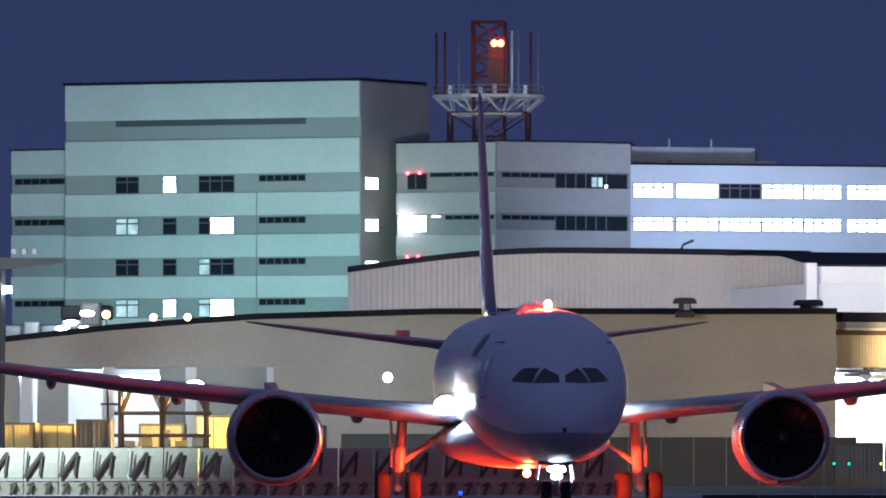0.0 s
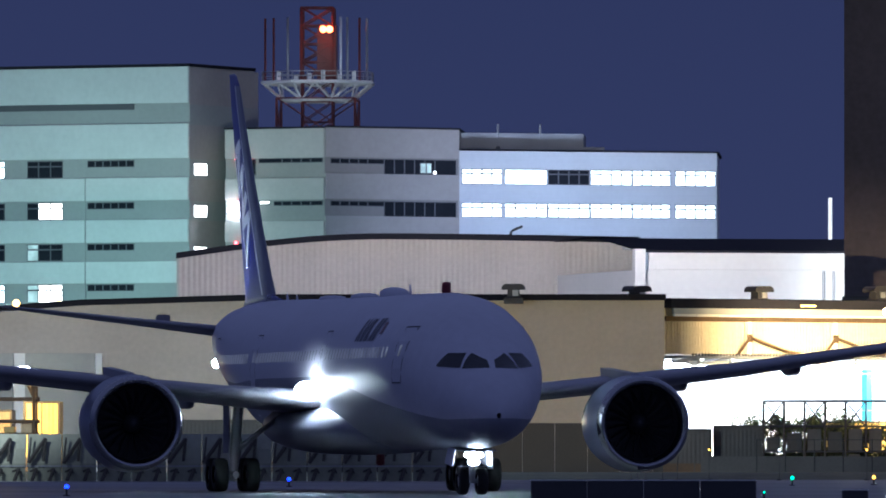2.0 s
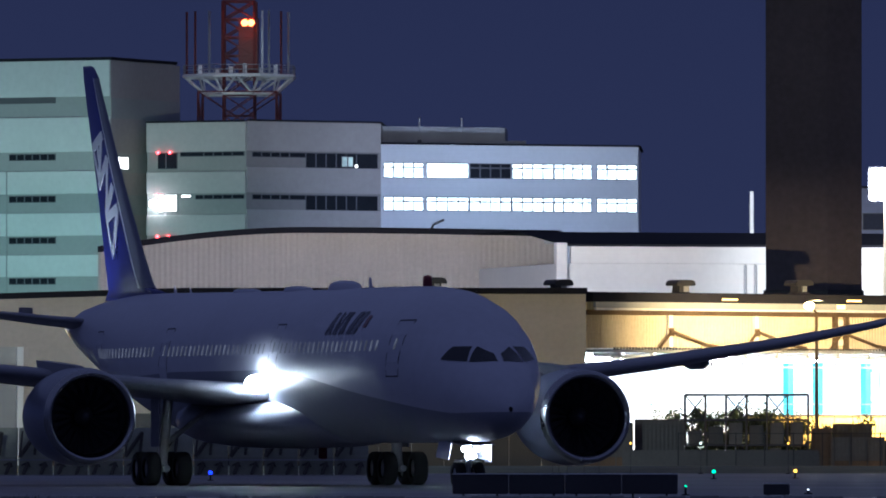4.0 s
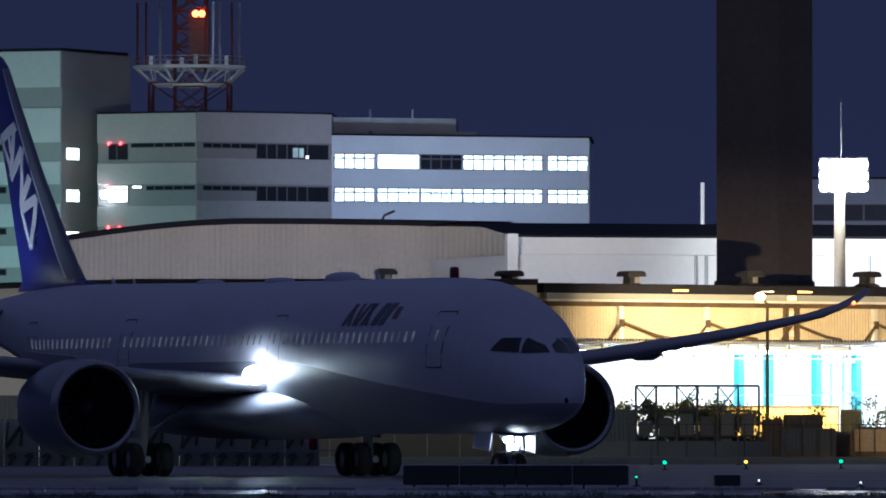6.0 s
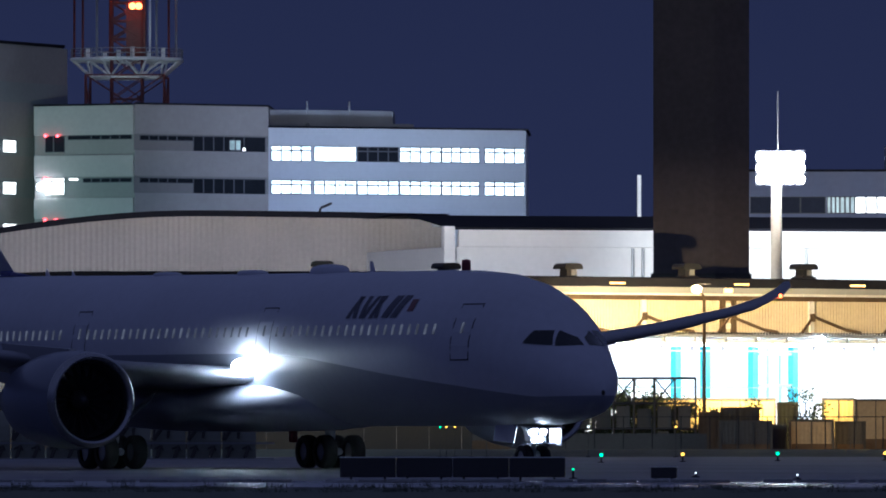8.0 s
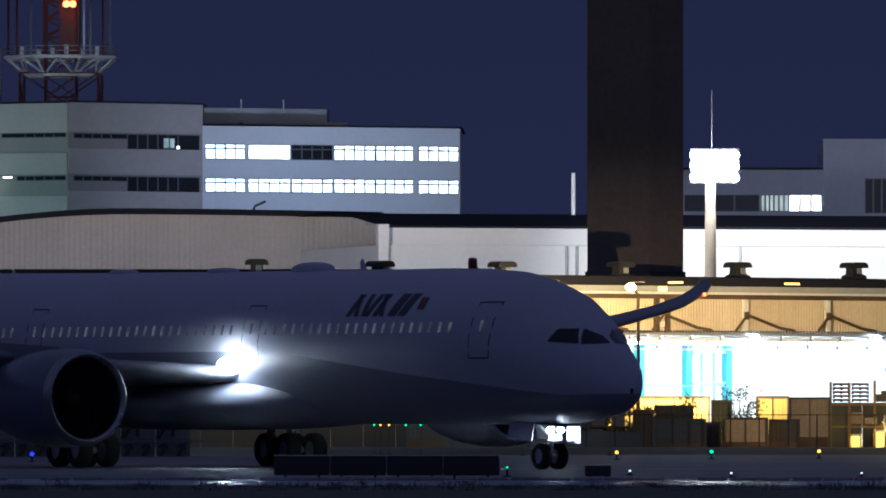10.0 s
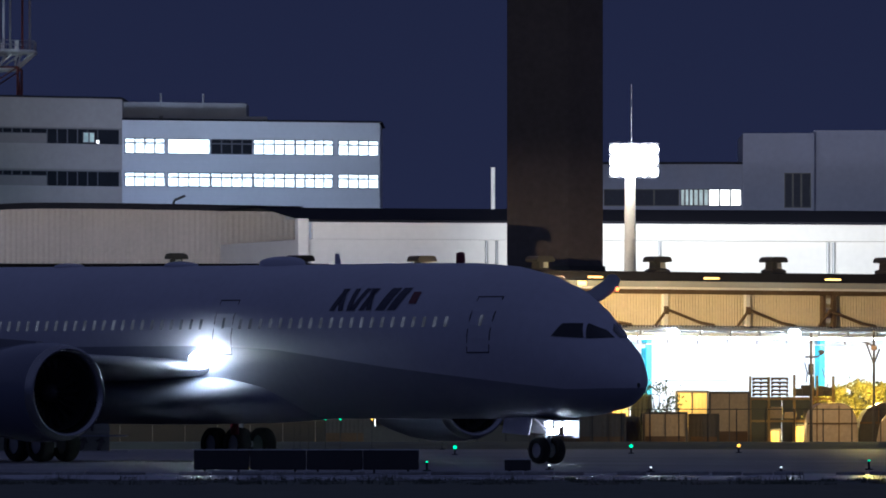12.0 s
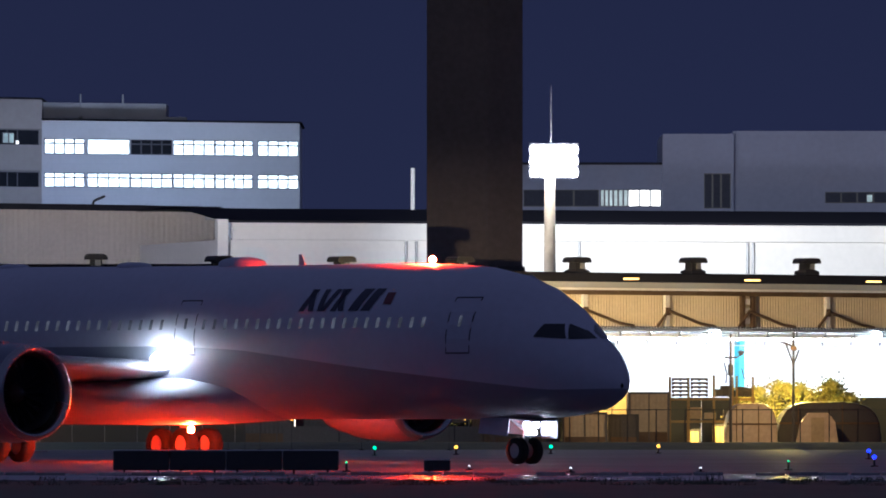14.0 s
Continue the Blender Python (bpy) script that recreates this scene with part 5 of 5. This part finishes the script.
def aircraft():
    p = thing("airliner", pose(-17.09, 362.35, 0, 0, 0, 6.29), "twin-engined white airliner with navy tail taxiing with landing lights on", "aircraft")
    # fuselage
    stops = []
    for a, b in zip(FUS, FUS[1:]):
        m = 2 if b[0] - a[0] < 1.7 else 4
        stops += [a[0] + (b[0] - a[0]) * k / m for k in range(m)]
    stops.append(FUS[-1][0])
    top, low = [], []
    for s in stops:
        lo, hi, _ = fuselage_at(s)
        c, r = (lo + hi) / 2, (hi - lo) / 2
        a = math.asin(max(-0.95, min(0.6, (paint_line(s) - c) / r)))
        top.append([skin(s, a + (math.pi - 2 * a) * k / 36) for k in range(37)])
        low.append([skin(s, math.pi - a + (math.pi + 2 * a) * k / 28) for k in range(29)])
    bm = bmesh.new()
    loft(bm, top, closed=False)
    f = part("fuselage", bm, "white_skin", p, smooth=True)
    bm = bmesh.new()
    loft(bm, low, closed=False)
    part("belly", bm, "belly", p, "dark grey lower body", smooth=True)
    # wing fairing under the belly
    bm = bmesh.new()
    rings = []
    for s, w, h in ((17.5, 1.2, 0.1), (19.5, 2.4, 0.45), (22, 3.1, 0.75), (27, 3.3, 0.9), (33, 3.2, 0.85), (37, 2.4, 0.5), (40, 1.0, 0.1)):
        rings.append([(w * math.cos(2 * math.pi * k / 24), s, 2.5 + (1.3 * math.sin(2 * math.pi * k / 24) if math.sin(2 * math.pi * k / 24) > 0 else (0.75 + 0.35 * h) * math.sin(2 * math.pi * k / 24))) for k in range(24)])
    loft(bm, rings)
    part("belly_fairing", bm, "belly", p, smooth=True)
    for side in (-1, 1):
        st = [(2.2, 22.0, 13.2, 3.55, 1.25), (6, 24.3, 10.0, 3.85, 0.95), (10, 26.7, 7.4, 4.22, 0.98), (16, 29.6, 5.6, 4.86, 0.80), (22, 32.2, 4.1, 5.68, 0.60), (26.5, 34.2, 2.9, 6.45, 0.40),
              (28.6, 35.5, 1.9, 7.0, 0.16), (29.6, 36.6, 1.1, 7.4, 0.09), (30.0, 37.4, 0.5, 7.62, 0.04)]
        w = part("wing", wing_mesh(st, side), "wing_skin", p, smooth=True)
        engine(p, side)
        for y, le, ln, zz in ((6.3, 30.8, 5.4, 3.5), (13.5, 30.8, 4.8, 4.22), (18.5, 32.6, 4.0, 4.86)):
            bm = bmesh.new()
            loft(bm, [[(side * (y + r * 0.7 * math.cos(2 * math.pi * k / 12)), le + a, zz + 0.02 * a + r * math.sin(2 * math.pi * k / 12)) for k in range(12)] for a, r in ((0, 0.05), (0.8, 0.28), (ln * 0.6, 0.32), (ln, 0.05))])
            part("flap_fairing", bm, "wing_skin", w, smooth=True)
        st = [(0.8, 53.6, 5.6, 6.55, 0.6), (4, 56.0, 4.0, 6.95, 0.4), (8.5, 59.3, 2.2, 7.5, 0.2), (9.9, 60.8, 1.1, 7.7, 0.08)]
        part("stabilizer", wing_mesh(st, side), "wing_skin", p, smooth=True)
        bm = bmesh.new()
        bmesh.ops.create_uvsphere(bm, u_segments=10, v_segments=6, radius=0.05, matrix=Matrix.Translation((side * 3.4, 57.0, 7.22)))
        logo = part("logo_light", bm, "logo_lamp", p, "small white logo light")
        # Added plates that block the logo light from the rear fuselage.
        simple("lamp_hood", "wing_skin", logo, side * 3.4 - 0.3, side * 3.4 + 0.3, 56.80, 56.84, 6.95, 7.27)
        simple("lamp_hood", "wing_skin", logo, side * 3.18 - 0.02, side * 3.18 + 0.02, 56.84, 57.2, 6.95, 7.27)
        # lamps on the leading edges and wing tips
        bm = bmesh.new()
        bmesh.ops.create_uvsphere(bm, u_segments=28, v_segments=14, radius=0.40)
        bmesh.ops.scale(bm, verts=bm.verts, vec=(1.15, 0.5, 0.88))
        bmesh.ops.rotate(bm, verts=bm.verts, cent=(0, 0, 0), matrix=Matrix.Rotation(radians(side * 26), 3, "Z"))
        bmesh.ops.translate(bm, verts=bm.verts, vec=(side * 3.28, 22.18, 3.92))
        part("landing_light", bm, "landing", w, "glaring white landing light", smooth=True)
        bm = bmesh.new()
        bmesh.ops.create_uvsphere(bm, u_segments=10, v_segments=6, radius=0.08, matrix=Matrix.Translation((side * 28.3, 35.25, 6.98)))
        part("navigation_light", bm, "nav_red" if side > 0 else "green_lamp", w)
        # cabin windows, doors
        s = 7.8
        while s < 49:
            if not (20.6 < s < 22.6 or 36.4 < s < 38.2):
                skin_patch("cabin_window", "cabin", f, s, s + 0.17, 5.08, 5.46, side, out=0.02, slant=-0.06, ns=1, nz=2)
            s += 0.62
        for s0 in (5.5, 20.8, 36.6, 48.2):
            d = skin_patch("door", "white_skin", f, s0, s0 + 1.1, 4.15, 6.15, side, "passenger door with a small lit window", out=0.012)
            for a0, a1, b0, b1 in ((s0 - 0.05, s0, 4.1, 6.2), (s0 + 1.1, s0 + 1.15, 4.1, 6.2), (s0, s0 + 1.1, 6.15, 6.2), (s0, s0 + 1.1, 4.1, 4.15)):
                skin_patch("door_seam", "seam", d, a0, a1, b0, b1, side, out=0.018, ns=2, nz=3)
            skin_patch("door_window", "cabin", d, s0 + 0.45, s0 + 0.6, 5.1, 5.5, side, out=0.03, ns=1, nz=2)
        # lettering on the forward body: plain slanted shapes
        for a, ln, sl in ((15.0, 0.3, -0.5), (14.45, 0.3, 0.3), (13.95, 0.28, 0.0), (13.75, 0.28, -0.55), (13.2, 0.3, -0.5), (12.75, 0.3, 0.3), (12.2, 0.55, -0.55), (11.5, 0.5, -0.55)):
            skin_patch("livery_bar", "letter_dark", f, a - ln, a, 5.72, 6.55, side, out=0.02, slant=sl)
        skin_patch("livery_dot", "letter_red", f, 9.9, 10.35, 5.95, 6.4, side, out=0.02)
        # cockpit glass
        quad_patch("cockpit_window", "glass_dark", f, ((1.86, 4.64), (2.84, 4.72), (2.72, 5.18), (2.24, 5.18)), side, "dark cockpit side window")
        quad_patch("cockpit_window", "glass_dark", f, ((1.20, 4.628), (1.76, 4.62), (2.14, 5.18), (1.64, 4.918)), side, "dark windscreen pane")
    # fin
    bm = bmesh.new()
    rings = []
    for s0, ch, z, th in ((45.2, 11.6, 7.55, 0.25), (48.9, 7.3, 7.95, 0.42), (50.2, 6.4, 8.9, 0.38), (54.0, 4.15, 12.6, 0.28), (57.05, 2.75, 15.95, 0.19), (57.85, 2.35, 16.92, 0.14), (58.5, 1.8, 17.34, 0.08), (59.0, 1.35, 17.46, 0.03)):
        rings.append([((th * 2.0 * (math.sqrt(max(0, xx)) * 0.9 - 0.62 * xx - 0.28 * xx ** 3)) * (1 if a < math.pi else -1), s0 + ch * xx, z)
                      for a, xx in ((2 * math.pi * k / 24, 0.5 - 0.5 * math.cos(2 * math.pi * k / 24)) for k in range(24))])
    loft(bm, rings)
    fin = part("fin", bm, "navy", p, "navy tail fin with white slanted livery shapes", smooth=True)
    FIN = ((48.9, 7.3, 7.95, 0.42), (50.2, 6.4, 8.9, 0.38), (54.0, 4.15, 12.6, 0.28), (57.05, 2.75, 15.95, 0.19), (57.85, 2.35, 16.92, 0.14))

    def on_fin(c, z, side, out):
        for a, b in zip(FIN, FIN[1:]):
            if z <= b[2]:
                k = (z - a[2]) / (b[2] - a[2])
                s0, ch, th = a[0] + (b[0] - a[0]) * k, a[1] + (b[1] - a[1]) * k, a[3] + (b[3] - a[3]) * k
                return (side * (th * 2.0 * (math.sqrt(max(0, c)) * 0.9 - 0.62 * c - 0.28 * c ** 3) + out), s0 + ch * c, z)

    # grey leading edge, parted from the navy by a pale line
    levels = [8.0 + 8.9 * k / 14 for k in range(15)]
    cuts = (0.20, 0.13, 0.07, 0.02)
    bm = bmesh.new()
    loft(bm, [[on_fin(c, z, -1, 0.012) for c in cuts] + [(0, on_fin(0, z, 1, 0)[1] - 0.015, z)] + [on_fin(c, z, 1, 0.012) for c in cuts[::-1]] for z in levels], closed=False)
    part("leading_edge", bm, "fin_edge", fin, "grey leading edge of the fin", smooth=True)
    for side in (-1, 1):
        bm = bmesh.new()
        loft(bm, [[on_fin(0.195, z, side, 0.0), on_fin(0.195, z, side, 0.018), on_fin(0.22, z, side, 0.018), on_fin(0.22, z, side, 0.0)] for z in levels])
        part("edge_line", bm, "letter", fin)

    strokes = (((0.90, 13.95), (0.30, 14.45)), ((0.33, 14.50), (0.78, 12.63)), ((0.90, 14.05), (0.78, 12.63)), ((0.60, 14.10), (0.66, 13.40)),
               ((0.83, 12.33), (0.28, 13.45)), ((0.28, 13.45), (0.67, 11.19)), ((0.67, 11.19), (0.28, 12.28)),
               ((0.70, 10.94), (0.26, 11.39)), ((0.26, 11.39), (0.66, 9.39)), ((0.70, 10.94), (0.66, 9.39)))
    for side in (-1, 1):
        for (c0, z0), (c1, z1) in strokes:
            (_, sa, _), (_, sb, _) = on_fin(c0, z0, 1, 0), on_fin(c1, z1, 1, 0)
            ds, dz = sb - sa, z1 - z0
            ln = math.hypot(ds, dz)
            hs, hz = 0.19 * -dz / ln, 0.19 * ds / ln
            chord = 7.0 - 0.45 * (z0 - 8.0)
            bm = bmesh.new()
            rows = []
            for k in range(7):
                f = -0.03 + 1.06 * k / 6
                c, z = c0 + (c1 - c0) * f, z0 + dz * f
                lo_, hi_ = (max(0.225, min(0.97, c - hs / chord)), z - hz), (max(0.225, min(0.97, c + hs / chord)), z + hz)
                rows.append([on_fin(*lo_, side, 0.0), on_fin(*lo_, side, 0.03), on_fin(*hi_, side, 0.03), on_fin(*hi_, side, 0.0)])
            loft(bm, rows)
            part("livery_bar", bm, "letter", fin, "white slanted livery stroke")
    # crown antennas
    for s, ln, h in ((17.6, 0.4, 0.4), (45.5, 0.35, 0.3), (43.2, 0.25, 0.22)):
        zc = fuselage_at(s)[1]
        bm = bmesh.new()
        loft(bm, [[(-0.03, s, zc - 0.05), (0.03, s, zc - 0.05), (0.03, s + ln, zc - 0.05), (-0.03, s + ln, zc - 0.05)],
                  [(-0.015, s + 0.22, zc + h), (0.015, s + 0.22, zc + h), (0.015, s + ln, zc + h), (-0.015, s + ln, zc + h)]])
        part("antenna", bm, "white_skin", p)
    for s, ln, h in ((21.3, 2.6, 0.36), (27.7, 1.7, 0.2), (35.0, 1.4, 0.16)):
        bm = bmesh.new()
        bmesh.ops.create_uvsphere(bm, u_segments=20, v_segments=10, radius=1)
        for v in bm.verts:
            v.co = Vector((0.55 * v.co.x, s + ln / 2 * v.co.y, fuselage_at(s)[1] - 0.03 + h * (abs(v.co.z) ** 0.6) * (1 if v.co.z > 0 else -1)))
        part("antenna_dome", bm, "white_skin", p, smooth=True)
    # nose gear
    g = new("nose_gear")
    g.parent = p
    bm = bmesh.new()
    tube(bm, (0, 5.3, 0.5), (0, 5.1, 2.2), 0.12, 12)
    tube(bm, (0, 5.3, 1.2), (0, 6.6, 2.0), 0.07, 8)
    tube(bm, (-0.4, 5.3, 0.5), (0.4, 5.3, 0.5), 0.08, 8)
    part("strut", bm, "strut", g)
    for x in (-0.36, 0.36):
        wheel(g, x, 5.3, 0.5, 0.36)
        bm = bmesh.new()
        loft(bm, [[(x * 1.5, 5.5, 1.85), (x * 1.5, 7.1, 1.85), (x * 1.5 + 0.03, 7.1, 1.85), (x * 1.5 + 0.03, 5.5, 1.85)], [(x * 1.9, 5.5, 1.05), (x * 1.9, 7.1, 1.15), (x * 1.9 + 0.03, 7.1, 1.15), (x * 1.9 + 0.03, 5.5, 1.05)]])
        part("gear_door", bm, "white_skin", g)
    for x, z in ((-0.24, 1.46), (0.24, 1.46), (-0.1, 1.2), (0.1, 1.2)):
        bm = bmesh.new()
        tube(bm, (x, 5.0, z), (x, 4.84, z), 0.10, 18)
        part("nose_light", bm, "taxi", g, "glaring white nose gear light")
    simple("front_gear_door", "white_skin", g, 0.52, 0.55, 4.05, 4.95, 0.95, 1.72, label="white gear door lit by the nose lamps", by=0.01)
    # Added plates, not aircraft parts: keep the nose lamps off belly and wheels.
    bm = bmesh.new()
    loft(bm, [[(-0.7, 5.5, 1.70), (0.7, 5.5, 1.70), (0.7, 5.5, 1.74), (-0.7, 5.5, 1.74)], [(-0.7, 4.1, 1.60), (0.7, 4.1, 1.60), (0.7, 4.1, 1.63), (-0.7, 4.1, 1.63)]])
    part("light_visor", bm, "belly", g)
    simple("light_tray", "belly", g, -0.55, 0.55, 4.45, 5.15, 1.03, 1.06)
    # main gear
    for side in (-1, 1):
        g = new("main_gear")
        g.parent = p
        bm = bmesh.new()
        tube(bm, (side * 4.8, 30.3, 0.7), (side * 4.6, 30.0, 3.5), 0.2, 14)
        tube(bm, (side * 4.7, 30.2, 1.6), (side * 2.6, 30.2, 3.2), 0.1, 8)
        tube(bm, (side * 4.8, 29.5, 0.66), (side * 4.8, 31.1, 0.66), 0.14, 8)
        part("strut", bm, "strut", g)
        for s in (29.57, 31.03):
            for x in (-0.62, 0.62):
                wheel(g, side * 4.8 + x, s, 0.66, 0.52)
        bm = bmesh.new()
        box(bm, side * 5.05 - 0.03, side * 5.05 + 0.03, 29.6, 30.9, 1.5, 3.6)
        part("gear_door", bm, "belly", g)
    return p, beacon(p, "top_beacon", 10.4, 7.66, True), beacon(p, "belly_beacon", 24.3, 1.26, False)


airliner, top_shutter, belly_shutter = aircraft()

TAXI = [  # seconds, nose east, nose north, heading
    (0.0, -17.14, 362.8, 6.21), (1.5, -14.02, 359.2, 11.40), (2.5, -12.23, 358.3, 14.57), (3.0, -11.38, 358.2, 16.22), (5.5, -7.15, 359.3, 23.0), (6.0, -6.05, 359.8, 24.7),
    (6.5, -5.15, 360.2, 26.0), (7.0, -4.3, 360.5, 27.2), (7.5, -3.3, 360.8, 28.6), (8.0, -2.42, 361.0, 29.9), (11.0, 2.70, 362.3, 37.1), (12.5, 4.90, 363.0, 40.1), (14.0, 6.58, 363.6, 42.1),
]
blast_fence()


def motions():
    walk(airliner, [(t, pose(x, y, 0, 0, 0, h)) for t, x, y, h in TAXI])
    # the beacons flash every 1.4 s: an added shutter drops from the lamp and closes again
    for shutter, way in ((top_shutter, -1), (belly_shutter, 1)):
        rows = [(0.0, way), (0.1, way), (0.2, 0)]
        for k in range(1, 10):
            rows += [(1.4 * k - 0.1, 0), (1.4 * k - 0.033, way), (1.4 * k + 0.11, way), (1.4 * k + 0.17, 0)]
        rows += [(13.9, 0), (13.967, way), (14.0, way)]
        walk(shutter, [(t, pose(0, 0, 0.5 * d)) for t, d in rows])


motions()
